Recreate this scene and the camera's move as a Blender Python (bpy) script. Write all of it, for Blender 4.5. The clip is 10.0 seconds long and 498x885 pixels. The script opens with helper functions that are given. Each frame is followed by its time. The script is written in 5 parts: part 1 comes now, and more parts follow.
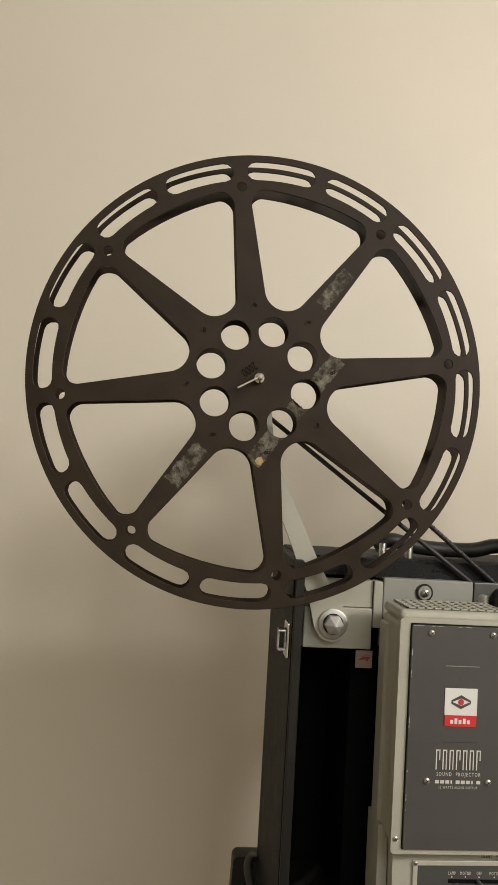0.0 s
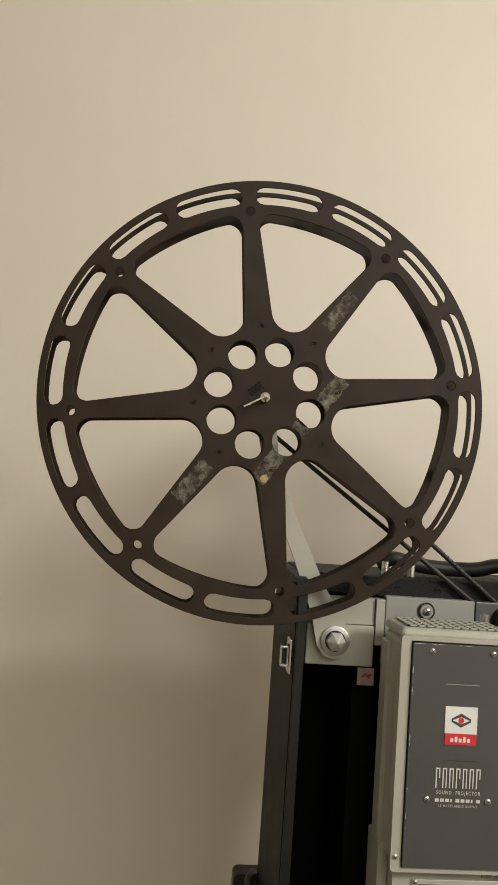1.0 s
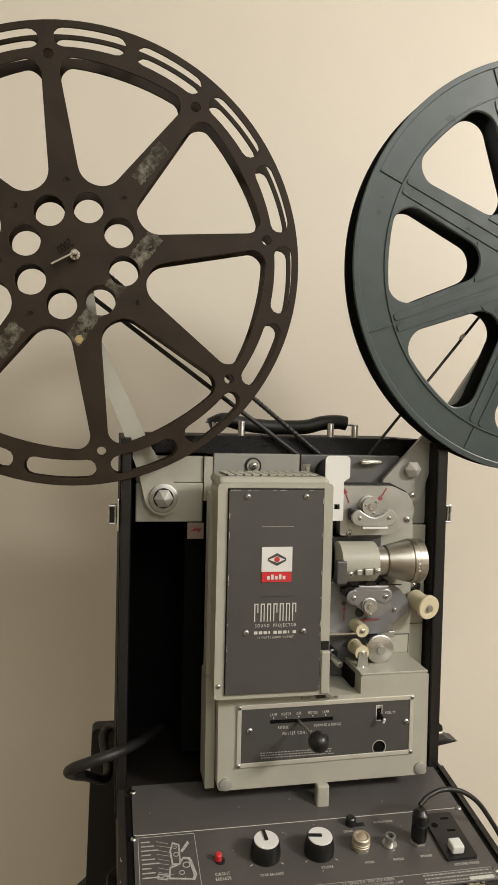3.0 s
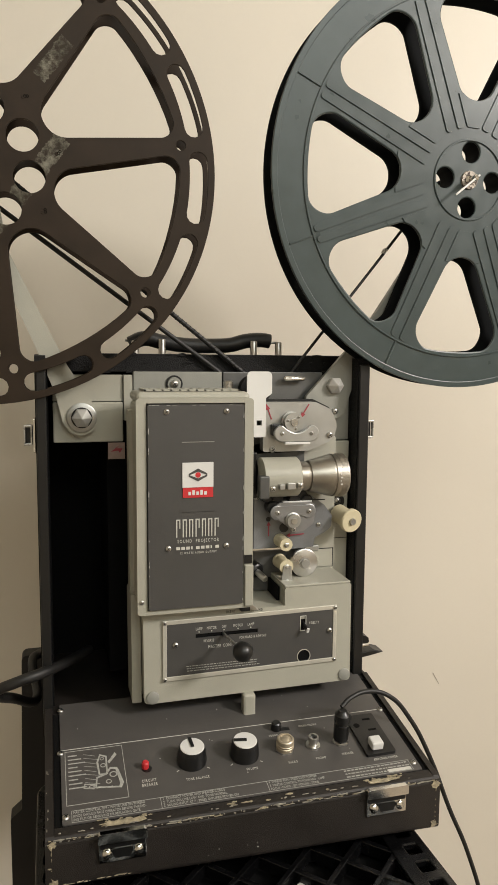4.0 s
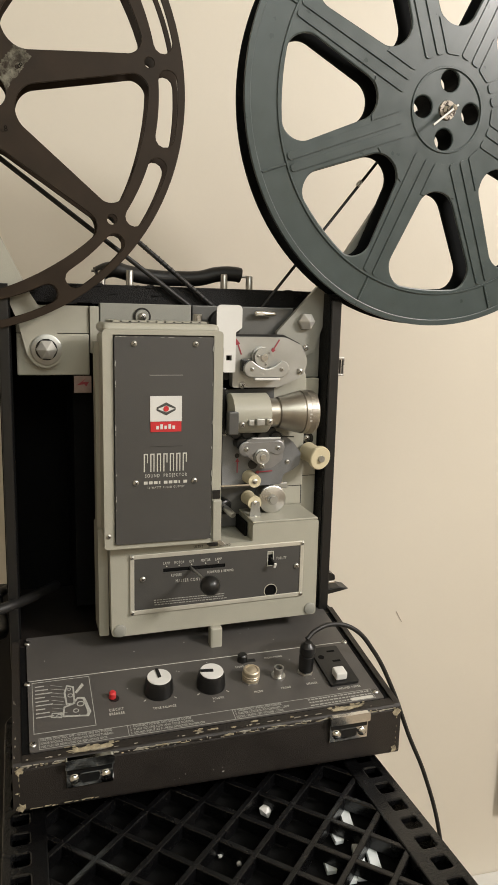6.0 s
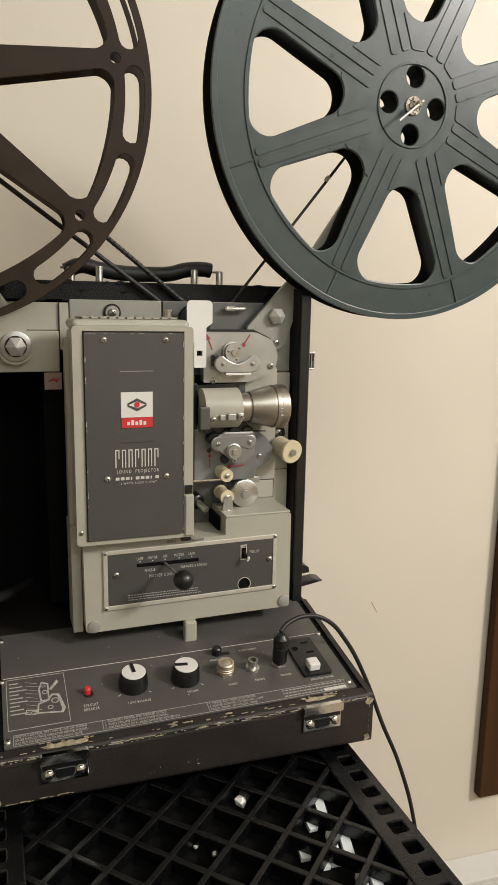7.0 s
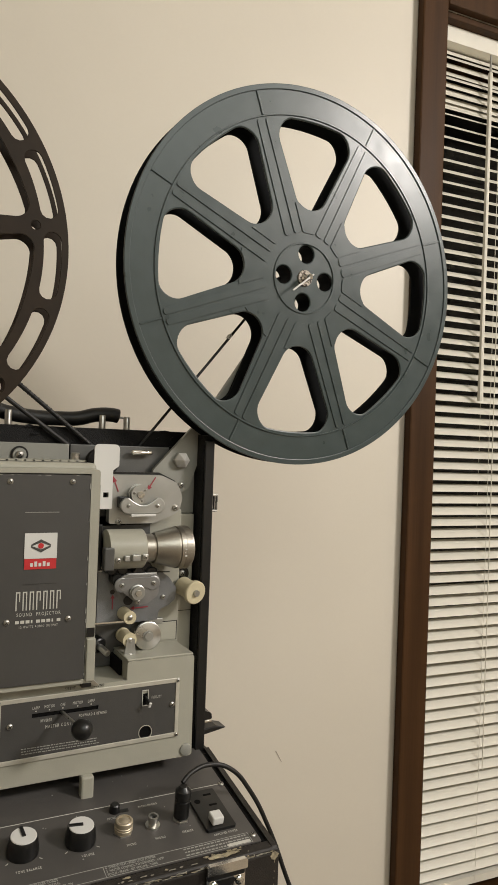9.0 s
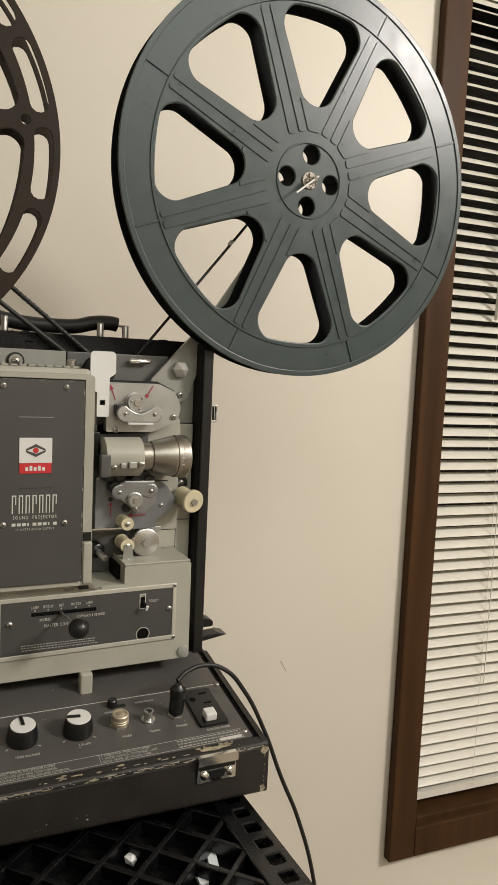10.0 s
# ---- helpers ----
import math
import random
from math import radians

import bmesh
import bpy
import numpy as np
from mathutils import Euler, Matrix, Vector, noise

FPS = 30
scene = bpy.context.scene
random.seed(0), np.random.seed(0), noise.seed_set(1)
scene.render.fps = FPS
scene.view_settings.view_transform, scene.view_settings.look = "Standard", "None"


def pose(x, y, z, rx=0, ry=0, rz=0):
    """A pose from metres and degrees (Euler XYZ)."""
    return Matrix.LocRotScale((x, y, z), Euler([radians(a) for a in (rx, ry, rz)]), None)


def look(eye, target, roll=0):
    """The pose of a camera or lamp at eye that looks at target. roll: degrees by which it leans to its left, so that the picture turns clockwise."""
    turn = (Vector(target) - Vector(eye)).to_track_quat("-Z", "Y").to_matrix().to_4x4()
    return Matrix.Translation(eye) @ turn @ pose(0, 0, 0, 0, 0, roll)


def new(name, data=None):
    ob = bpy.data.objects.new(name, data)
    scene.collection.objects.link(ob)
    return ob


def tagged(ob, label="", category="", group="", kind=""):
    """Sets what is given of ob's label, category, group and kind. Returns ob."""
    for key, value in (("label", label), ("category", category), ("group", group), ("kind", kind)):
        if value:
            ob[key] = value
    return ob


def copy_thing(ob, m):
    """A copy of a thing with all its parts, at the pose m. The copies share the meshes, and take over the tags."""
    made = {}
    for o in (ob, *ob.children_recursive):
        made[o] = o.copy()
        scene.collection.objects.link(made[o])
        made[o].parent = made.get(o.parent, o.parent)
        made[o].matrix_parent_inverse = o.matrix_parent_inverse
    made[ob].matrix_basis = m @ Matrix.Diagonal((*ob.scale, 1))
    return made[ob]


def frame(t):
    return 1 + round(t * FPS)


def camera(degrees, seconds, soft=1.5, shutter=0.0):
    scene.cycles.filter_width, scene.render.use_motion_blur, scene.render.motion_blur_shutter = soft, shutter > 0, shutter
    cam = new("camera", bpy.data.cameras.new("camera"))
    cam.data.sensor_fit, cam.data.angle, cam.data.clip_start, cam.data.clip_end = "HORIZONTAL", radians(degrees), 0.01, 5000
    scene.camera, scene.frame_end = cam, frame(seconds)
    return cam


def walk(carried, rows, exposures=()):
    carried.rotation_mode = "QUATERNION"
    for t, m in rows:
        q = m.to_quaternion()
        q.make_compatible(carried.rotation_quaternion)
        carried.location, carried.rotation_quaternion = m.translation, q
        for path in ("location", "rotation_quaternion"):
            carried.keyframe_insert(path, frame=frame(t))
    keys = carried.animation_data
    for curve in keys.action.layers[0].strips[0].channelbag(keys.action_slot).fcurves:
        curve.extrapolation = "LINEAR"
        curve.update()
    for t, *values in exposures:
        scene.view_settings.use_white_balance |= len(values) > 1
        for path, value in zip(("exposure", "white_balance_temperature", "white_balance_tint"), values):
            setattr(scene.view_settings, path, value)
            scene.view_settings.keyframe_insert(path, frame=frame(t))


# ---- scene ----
cam = camera(38.25, 10.0)
ROWS = [
    (0, -0.00665, 0.00261, 1.29817, -5.066, 3.218, -3.330),
    (0.5, -0.00537, -0.00606, 1.29788, -3.905, 4.497, -3.640),
    (1, -0.00572, -0.00885, 1.29765, -4.504, 4.597, -4.096),
    (1.5, 0.00933, -0.01311, 1.28904, -5.249, 4.314, -3.626),
    (2, 0.03461, -0.02430, 1.28125, -6.372, 2.646, -2.844),
    (2.5, 0.04899, -0.02456, 1.27262, -7.747, 0.514, -2.551),
    (3, 0.07883, -0.02085, 1.25498, -11.003, -1.999, -1.324),
    (4.5, 0.10205, -0.01878, 1.22478, -16.337, -7.732, -0.487),
    (5, 0.10212, -0.01748, 1.22164, -16.829, -8.676, -0.530),
    (5.5, 0.10251, -0.01444, 1.21830, -17.430, -9.765, -1.145),
    (7, 0.10750, -0.01996, 1.21962, -19.586, -10.869, -1.042),
    (7.5, 0.10986, -0.02906, 1.22313, -24.890, -7.722, -1.276),
    (8, 0.10263, -0.03889, 1.22480, -27.579, -3.265, -1.168),
    (8.5, 0.09593, -0.04169, 1.22729, -27.829, -0.178, -1.637),
    (9, 0.09676, -0.04033, 1.22278, -27.303, 0.511, -2.019),
    (9.5, 0.09992, -0.03425, 1.21379, -24.680, -3.248, -2.201),
    (10, 0.11979, -0.04397, 1.20722, -25.565, -5.368, -2.571),
]
walk(cam, [(t, pose(x, y, z, 90 + pitch, roll, yaw)) for t, x, y, z, yaw, pitch, roll in ROWS], exposures=((0, -0.14), (3, -0.12), (5, -0.05), (7, -0.12), (8, -0.4), (9, -0.45), (10, -0.3)))

# ---- world and lights ----
world = bpy.data.worlds.new("world")
scene.world = world
world.use_nodes = True
world.node_tree.nodes["Background"].inputs["Color"].default_value = (0.01, 0.012, 0.02, 1)
world.node_tree.nodes["Background"].inputs["Strength"].default_value = 0.3


def lamp(name, eye, target, size, watts, colour):
    data = bpy.data.lights.new(name, "AREA")
    data.shape, data.size, data.energy, data.color = "DISK", size, watts, colour
    ob = new(name, data)
    ob.matrix_world = look(eye, target)
    return ob


lamp("ceiling_light", (1.95, -1.0, 2.39), (0.5, 0.7, 0.9), 0.50, 71, (0.985, 0.925, 0.87))
lamp("room_lamp_light", (0.45, -0.95, 2.44), (0.1, 0.4, 0.9), 1.5, 20, (0.95, 1.0, 0.945))

# ---- materials ----


def tape_bands(nt, where, under, bands):
    """Strips of flaking tape: each band is its middle (x, z), its direction in degrees, half its length and half its width."""
    def maths(op, a, b=None, clamp=False):
        n = nt.nodes.new("ShaderNodeMath")
        n.operation, n.use_clamp = op, clamp
        for i, v in enumerate((a, b)):
            if isinstance(v, (int, float)):
                n.inputs[i].default_value = v
            elif v is not None:
                nt.links.new(v, n.inputs[i])
        return n.outputs[0]

    def noise(scale, detail, rough):
        n = nt.nodes.new("ShaderNodeTexNoise")
        n.inputs["Scale"].default_value, n.inputs["Detail"].default_value, n.inputs["Roughness"].default_value = scale, detail, rough
        nt.links.new(where, n.inputs["Vector"])
        return n.outputs["Fac"]

    sep = nt.nodes.new("ShaderNodeSeparateXYZ")
    nt.links.new(where, sep.inputs[0])
    ragged = maths("MULTIPLY", maths("SUBTRACT", noise(220, 5, 0.7), 0.5), 0.007)
    mask = 0.0
    for px, pz, deg, length, width in bands:
        c, s = math.cos(radians(deg)), math.sin(radians(deg))
        dx, dz = maths("SUBTRACT", sep.outputs[0], px), maths("SUBTRACT", sep.outputs[2], pz)
        along = maths("ABSOLUTE", maths("ADD", maths("MULTIPLY", dx, c), maths("MULTIPLY", dz, s)))
        across = maths("ABSOLUTE", maths("SUBTRACT", maths("MULTIPLY", dz, c), maths("MULTIPLY", dx, s)))
        inside = maths("MULTIPLY", maths("LESS_THAN", maths("ADD", along, ragged), length), maths("LESS_THAN", maths("ADD", across, ragged), width))
        mask = maths("MAXIMUM", inside, mask)
    flakes = maths("MULTIPLY", maths("SUBTRACT", noise(150, 8, 0.75), 0.40), 6.0, True)
    mask = maths("MULTIPLY", mask, flakes)
    tone = nt.nodes.new("ShaderNodeValToRGB")
    tone.color_ramp.elements[0].position, tone.color_ramp.elements[0].color = 0.38, (0.030, 0.024, 0.015, 1)
    tone.color_ramp.elements[1].position, tone.color_ramp.elements[1].color = 0.66, (0.20, 0.19, 0.15, 1)
    nt.links.new(noise(95, 7, 0.7), tone.inputs["Fac"])
    over = nt.nodes.new("ShaderNodeMix")
    over.data_type = "RGBA"
    nt.links.new(mask, over.inputs["Factor"])
    nt.links.new(under, over.inputs["A"])
    nt.links.new(tone.outputs["Color"], over.inputs["B"])
    return over.outputs["Result"]


def material(name, colour, rough=0.5, metal=0.0, vary=0.12, scale=60.0, bump=0.05, fine=900.0, wear=None, wear_at=0.62, coat=0.0, spec=0.5, grain_along_z=False, bands=()):
    """Principled surface with broad and fine variation, and where wear is given, patches of that colour."""
    m = bpy.data.materials.new(name)
    m.use_nodes = True
    nt = m.node_tree
    bsdf = nt.nodes["Principled BSDF"]
    bsdf.inputs["Metallic"].default_value = metal
    bsdf.inputs["Coat Weight"].default_value = coat
    bsdf.inputs["Specular IOR Level"].default_value = spec
    coord = nt.nodes.new("ShaderNodeTexCoord")
    broad = nt.nodes.new("ShaderNodeTexNoise")
    broad.inputs["Scale"].default_value, broad.inputs["Detail"].default_value = scale, 6
    grain = nt.nodes.new("ShaderNodeTexNoise")
    grain.inputs["Scale"].default_value, grain.inputs["Detail"].default_value = fine, 3
    vector = coord.outputs["Object"]
    if grain_along_z:
        mapping = nt.nodes.new("ShaderNodeMapping")
        mapping.inputs["Scale"].default_value = (1, 1, 0.04)
        nt.links.new(vector, mapping.inputs["Vector"])
        vector = mapping.outputs["Vector"]
    for n in (broad, grain):
        nt.links.new(vector, n.inputs["Vector"])
    ramp = nt.nodes.new("ShaderNodeMix")
    ramp.data_type = "RGBA"
    dark = [c * (1 - vary) for c in colour]
    light = [min(1, c * (1 + vary)) for c in colour]
    ramp.inputs["A"].default_value, ramp.inputs["B"].default_value = (*dark, 1), (*light, 1)
    blend = nt.nodes.new("ShaderNodeMath")
    blend.operation = "MULTIPLY_ADD"
    blend.inputs[1].default_value, blend.inputs[2].default_value = 0.35, 0.33
    nt.links.new(grain.outputs["Fac"], blend.inputs[0])
    add = nt.nodes.new("ShaderNodeMath")
    add.operation = "MULTIPLY_ADD"
    add.inputs[1].default_value = 1.6
    add.use_clamp = True
    sub = nt.nodes.new("ShaderNodeMath")
    sub.operation = "SUBTRACT"
    sub.inputs[1].default_value = 0.5
    nt.links.new(broad.outputs["Fac"], sub.inputs[0])
    nt.links.new(sub.outputs[0], add.inputs[0])
    nt.links.new(blend.outputs[0], add.inputs[2])
    nt.links.new(add.outputs[0], ramp.inputs["Factor"])
    out = ramp.outputs["Result"]
    if wear:
        spots = nt.nodes.new("ShaderNodeTexNoise")
        spots.inputs["Scale"].default_value, spots.inputs["Detail"].default_value = scale * 2.2, 8
        spots.inputs["Roughness"].default_value = 0.7
        nt.links.new(coord.outputs["Object"], spots.inputs["Vector"])
        edge = nt.nodes.new("ShaderNodeValToRGB")
        edge.color_ramp.elements[0].position, edge.color_ramp.elements[1].position = wear_at, wear_at + 0.03
        nt.links.new(spots.outputs["Fac"], edge.inputs["Fac"])
        over = nt.nodes.new("ShaderNodeMix")
        over.data_type = "RGBA"
        over.inputs["B"].default_value = (*wear, 1)
        nt.links.new(edge.outputs["Color"], over.inputs["Factor"])
        nt.links.new(out, over.inputs["A"])
        out = over.outputs["Result"]
    if bands:
        out = tape_bands(nt, coord.outputs["Object"], out, bands)
    nt.links.new(out, bsdf.inputs["Base Color"])
    r = nt.nodes.new("ShaderNodeMapRange")
    r.inputs["To Min"].default_value, r.inputs["To Max"].default_value = max(0.03, rough - 0.1), min(1, rough + 0.1)
    nt.links.new(broad.outputs["Fac"], r.inputs["Value"])
    nt.links.new(r.outputs["Result"], bsdf.inputs["Roughness"])
    if bump:
        b = nt.nodes.new("ShaderNodeBump")
        b.inputs["Strength"].default_value, b.inputs["Distance"].default_value = bump, 0.002
        nt.links.new(grain.outputs["Fac"], b.inputs["Height"])
        nt.links.new(b.outputs["Normal"], bsdf.inputs["Normal"])
    return m


WALL = material("wall_paint", (0.69, 0.64, 0.548), 0.45, 0, 0.035, 3, 0.03, 200, spec=0.35)
CEIL = material("ceiling_paint", (0.84, 0.82, 0.77), 0.9, 0, 0.03, 4, 0.2, 200)
FLOOR = material("carpet", (0.38, 0.325, 0.255), 0.95, 0, 0.2, 12, 0.8, 500)
WOOD = material("dark_stained_wood", (0.054, 0.0255, 0.0100), 0.5, 0, 0.4, 45, 0.06, 350, spec=0.12, grain_along_z=True)
BLIND = material("blind_slat_enamel", (0.74, 0.71, 0.62), 0.4, 0, 0.04, 30, 0.02)
BROWN = material("brown_enamel_reel", (0.028, 0.0195, 0.0130), 0.48, 0.0, 0.25, 40, 0.05, 1500, spec=0.15)
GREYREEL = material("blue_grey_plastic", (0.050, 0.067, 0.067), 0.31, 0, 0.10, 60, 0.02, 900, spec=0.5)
# Near-black copy of the grey plastic, shade inside the reel in its colour.
REELSHADE = material("shaded_plastic_reel_inside", (0.006, 0.007, 0.0075), 0.75, 0, 0.1, 20, 0.03, spec=0.12)
CASE = material("black_leatherette", (0.007, 0.0068, 0.0068), 0.55, 0, 0.2, 60, 0.5, 1100, wear=(0.05, 0.045, 0.04), wear_at=0.72, spec=0.22)
# Black of the case lining, also used where shade is put into colour.
CASEIN = material("lining_and_shade_black", (0.0035, 0.0035, 0.0035), 0.9, 0, 0.2, 60, 0.2, spec=0.15)
BASEC = material("worn_brown_black_covering", (0.0160, 0.0128, 0.0106), 0.5, 0, 0.25, 45, 0.22, 1300, wear=(0.13, 0.115, 0.085), wear_at=0.715)
EDGEW = material("frayed_tan_board", (0.36, 0.31, 0.21), 0.9, 0, 0.6, 260, 0.6, 1500)
BODY = material("light_grey_green_enamel", (0.375, 0.365, 0.305), 0.42, 0, 0.06, 35, 0.06, 900, coat=0.1)
BODY2 = material("grey_hammer_enamel", (0.27, 0.27, 0.24), 0.42, 0, 0.08, 35, 0.08, 900)
COVER = material("charcoal_metal_panel", (0.075, 0.073, 0.070), 0.45, 0.25, 0.06, 30, 0.05, 1200)
PLATE = material("slate_grey_panel", (0.094, 0.088, 0.083), 0.45, 0.2, 0.12, 30, 0.06, 1200, wear=(0.19, 0.18, 0.16), wear_at=0.735)
STEEL = material("brushed_steel", (0.55, 0.54, 0.51), 0.30, 1.0, 0.12, 60, 0.05, 1500)
BOLT = material("dull_plated_steel", (0.52, 0.51, 0.48), 0.40, 0.4, 0.1, 60, 0.05)
DARKMETAL = material("dark_and_shaded_metal", (0.12, 0.12, 0.116), 0.45, 0.6, 0.12, 60, 0.05)
SATIN = material("satin_aluminium", (0.42, 0.42, 0.40), 0.42, 0.85, 0.08, 60, 0.05, 1500)
CHROME = material("chrome", (0.75, 0.74, 0.71), 0.12, 1.0, 0.06, 90, 0.01)
TRIM = material("aluminium_trim", (0.60, 0.58, 0.51), 0.38, 0.45, 0.10, 80, 0.03)
BLACKP = material("black_plastic", (0.007, 0.007, 0.007), 0.35, 0, 0.15, 60, 0.03)
RUBBER = material("black_rubber", (0.009, 0.0085, 0.008), 0.5, 0, 0.2, 90, 0.1)
CRATE = material("black_crate_plastic", (0.0032, 0.0032, 0.0035), 0.26, 0, 0.25, 40, 0.12, 600, wear=(0.035, 0.034, 0.033), wear_at=0.72, spec=0.5)
NYLON = material("cream_nylon", (0.60, 0.535, 0.365), 0.4, 0, 0.06, 60, 0.02)
WHITE = material("white_enamel", (0.68, 0.675, 0.65), 0.4, 0, 0.03, 60, 0.01)
INK = material("pale_lettering_ink", (0.58, 0.57, 0.52), 0.6, 0, 0.12, 700, 0.0)
INKD = material("faded_lettering_ink", (0.38, 0.38, 0.35), 0.6, 0, 0.3, 500, 0.0)
STAMP = material("stamped_recess", (0.006, 0.0045, 0.003), 0.8, 0, 0.2, 300, 0.0, spec=0.1)
DARKINK = material("dark_lettering_ink", (0.03, 0.028, 0.025), 0.6, 0, 0.1, 500, 0.0)
RED = material("red_enamel", (0.55, 0.03, 0.035), 0.4, 0, 0.06, 80, 0.0)
REDD = material("dull_red_ink", (0.30, 0.035, 0.05), 0.6, 0, 0.1, 200, 0.0)
BRASS = material("tarnished_brass", (0.50, 0.43, 0.32), 0.42, 0.6, 0.2, 120, 0.05)
WORNW = material("whitened_worn_edge", (0.30, 0.28, 0.23), 0.9, 0, 0.5, 400, 0.3, 1500)
TAN = material("tan_flake", (0.36, 0.27, 0.13), 0.85, 0, 0.4, 200, 0.4)
NICKEL = material("worn_nickel_plate", (0.50, 0.49, 0.46), 0.28, 0.6, 0.25, 90, 0.05, 800)
TAGP = material("faded_paper_tag", (0.30, 0.22, 0.19), 0.7, 0, 0.2, 200, 0.05)
STRIP = material("pale_glossy_plastic", (0.70, 0.74, 0.74), 0.2, 0, 0.08, 60, 0.02)
UNITG = material("grey_satin_plate", (0.26, 0.26, 0.258), 0.38, 0.6, 0.12, 70, 0.05, 1200)
MECH = material("blue_grey_gate_plate", (0.19, 0.195, 0.20), 0.42, 0.35, 0.22, 70, 0.1, 1000)
LENSM = material("turned_steel_lens", (0.40, 0.375, 0.33), 0.36, 1.0, 0.15, 60, 0.05, 1500)
RUSTED = material("rust_speckled_steel", (0.34, 0.30, 0.25), 0.45, 0.4, 0.5, 160, 0.3, 900, wear=(0.03, 0.018, 0.012), wear_at=0.5)
GLASSD = material("night_window_glass", (0.008, 0.008, 0.01), 0.06, 0, 0.05, 10, 0.0)

# ---- mesh helpers ----


def obj(name, bm, mat, parent=None, label="", bevel=0.0, smooth=False, segs=2):
    me = bpy.data.meshes.new(name)
    bmesh.ops.recalc_face_normals(bm, faces=bm.faces)
    bm.to_mesh(me)
    bm.free()
    me.materials.append(mat)
    if smooth:
        me.shade_smooth()
        me.set_sharp_from_angle(angle=radians(35))
    ob = new(name, me)
    if bevel:
        mod = ob.modifiers.new("edge", "BEVEL")
        mod.width, mod.segments, mod.limit_method, mod.angle_limit = bevel, segs, "ANGLE", radians(35)
    if parent:
        ob.parent = parent
        ob.matrix_parent_inverse = parent.matrix_basis.inverted()
    if label:
        tagged(ob, label)
    return ob


def part(name, bm, mat, parent, label="", bevel=0.0, smooth=False, segs=2):
    return obj(name, bm, mat, parent, label, bevel, smooth, segs)


def thing(name, place, label, category, group=""):
    ob = new(name)
    ob.empty_display_size = 0.02
    ob.location = place
    return tagged(ob, label, category, group)


def box(x0, x1, y0, y1, z0, z1, bm=None):
    bm = bm or bmesh.new()
    v = [bm.verts.new((x, y, z)) for x in (x0, x1) for y in (y0, y1) for z in (z0, z1)]
    for f in ((0, 1, 3, 2), (4, 6, 7, 5), (0, 4, 5, 1), (2, 3, 7, 6), (0, 2, 6, 4), (1, 5, 7, 3)):
        bm.faces.new([v[i] for i in f])
    return bm


def lathe(origin, axis, profile, seg=32, bm=None):
    """A turned shape: profile rows of (distance along the axis, radius)."""
    bm = bm or bmesh.new()
    q = Vector(axis).normalized().to_track_quat("Z", "Y").to_matrix()
    rings = []
    for d, r in profile:
        ring = []
        for k in range(seg):
            a = 2 * math.pi * k / seg
            ring.append(bm.verts.new(Vector(origin) + q @ Vector((r * math.cos(a), r * math.sin(a), d))))
        rings.append(ring)
    for a, b in zip(rings, rings[1:]):
        for k in range(seg):
            bm.faces.new((a[k], a[(k + 1) % seg], b[(k + 1) % seg], b[k]))
    bm.faces.new(rings[0])
    bm.faces.new(list(reversed(rings[-1])))
    return bm


def hexnut(origin, axis, r, h, point=0.0, bm=None):
    prof = [(0, r), (h, r), (h + 0.0004, r * 0.95)]
    if point:
        prof += [(h + point, 0.0006)]
    return lathe(origin, axis, prof, 6, bm)


def rounded(points, radii, n=6):
    """A polygon with its corners rounded."""
    out, m = [], len(points)
    if not hasattr(radii, "__len__"):
        radii = [radii] * m
    for i in range(m):
        p, a, b = (Vector(points[j % m]) for j in (i, i - 1, i + 1))
        u, v = (a - p), (b - p)
        lu, lv = u.length, v.length
        u, v = u / lu, v / lv
        half = math.acos(max(-1, min(1, u.dot(v)))) / 2
        r = radii[i]
        if r <= 0 or half < 0.02 or half > 1.55:
            out.append(tuple(p))
            continue
        d = min(r / math.tan(half), 0.48 * lu, 0.48 * lv)
        r = d * math.tan(half)
        c = p + (u + v).normalized() * (r / math.sin(half))
        s, e = p + u * d - c, p + v * d - c
        turn = s.angle_signed(e)
        for k in range(n + 1):
            w = turn * k / n
            out.append((c.x + s.x * math.cos(w) + s.y * math.sin(w), c.y - s.x * math.sin(w) + s.y * math.cos(w)))
    return out


def circle(cx, cy, r, n=24):
    return [(cx + r * math.cos(2 * math.pi * k / n), cy + r * math.sin(2 * math.pi * k / n)) for k in range(n)]


def sheet(outer, holes, y0, y1, bm=None):
    """A flat plate in the x-z plane from y0 (front) to y1, with holes through it."""
    bm = bm or bmesh.new()
    edges = []
    for loop in [outer, *holes]:
        vs = [bm.verts.new((x, y0, z)) for x, z in loop]
        edges += [bm.edges.new((vs[k], vs[(k + 1) % len(vs)])) for k in range(len(vs))]
    made = bmesh.ops.triangle_fill(bm, use_beauty=True, use_dissolve=False, edges=edges)
    faces = [g for g in made["geom"] if isinstance(g, bmesh.types.BMFace)]
    ext = bmesh.ops.extrude_face_region(bm, geom=faces)
    bmesh.ops.translate(bm, vec=(0, y1 - y0, 0), verts=[g for g in ext["geom"] if isinstance(g, bmesh.types.BMVert)])
    return bm


def flat(outer, holes, z0, z1, bm=None):
    """A plate in the x-y plane from z0 to z1."""
    bm = sheet(outer, holes, z0, z1, bm)
    for v in bm.verts:
        v.co = (v.co.x, v.co.z, v.co.y)
    return bm


def rect(x0, x1, z0, z1):
    return [(x0, z0), (x1, z0), (x1, z1), (x0, z1)]


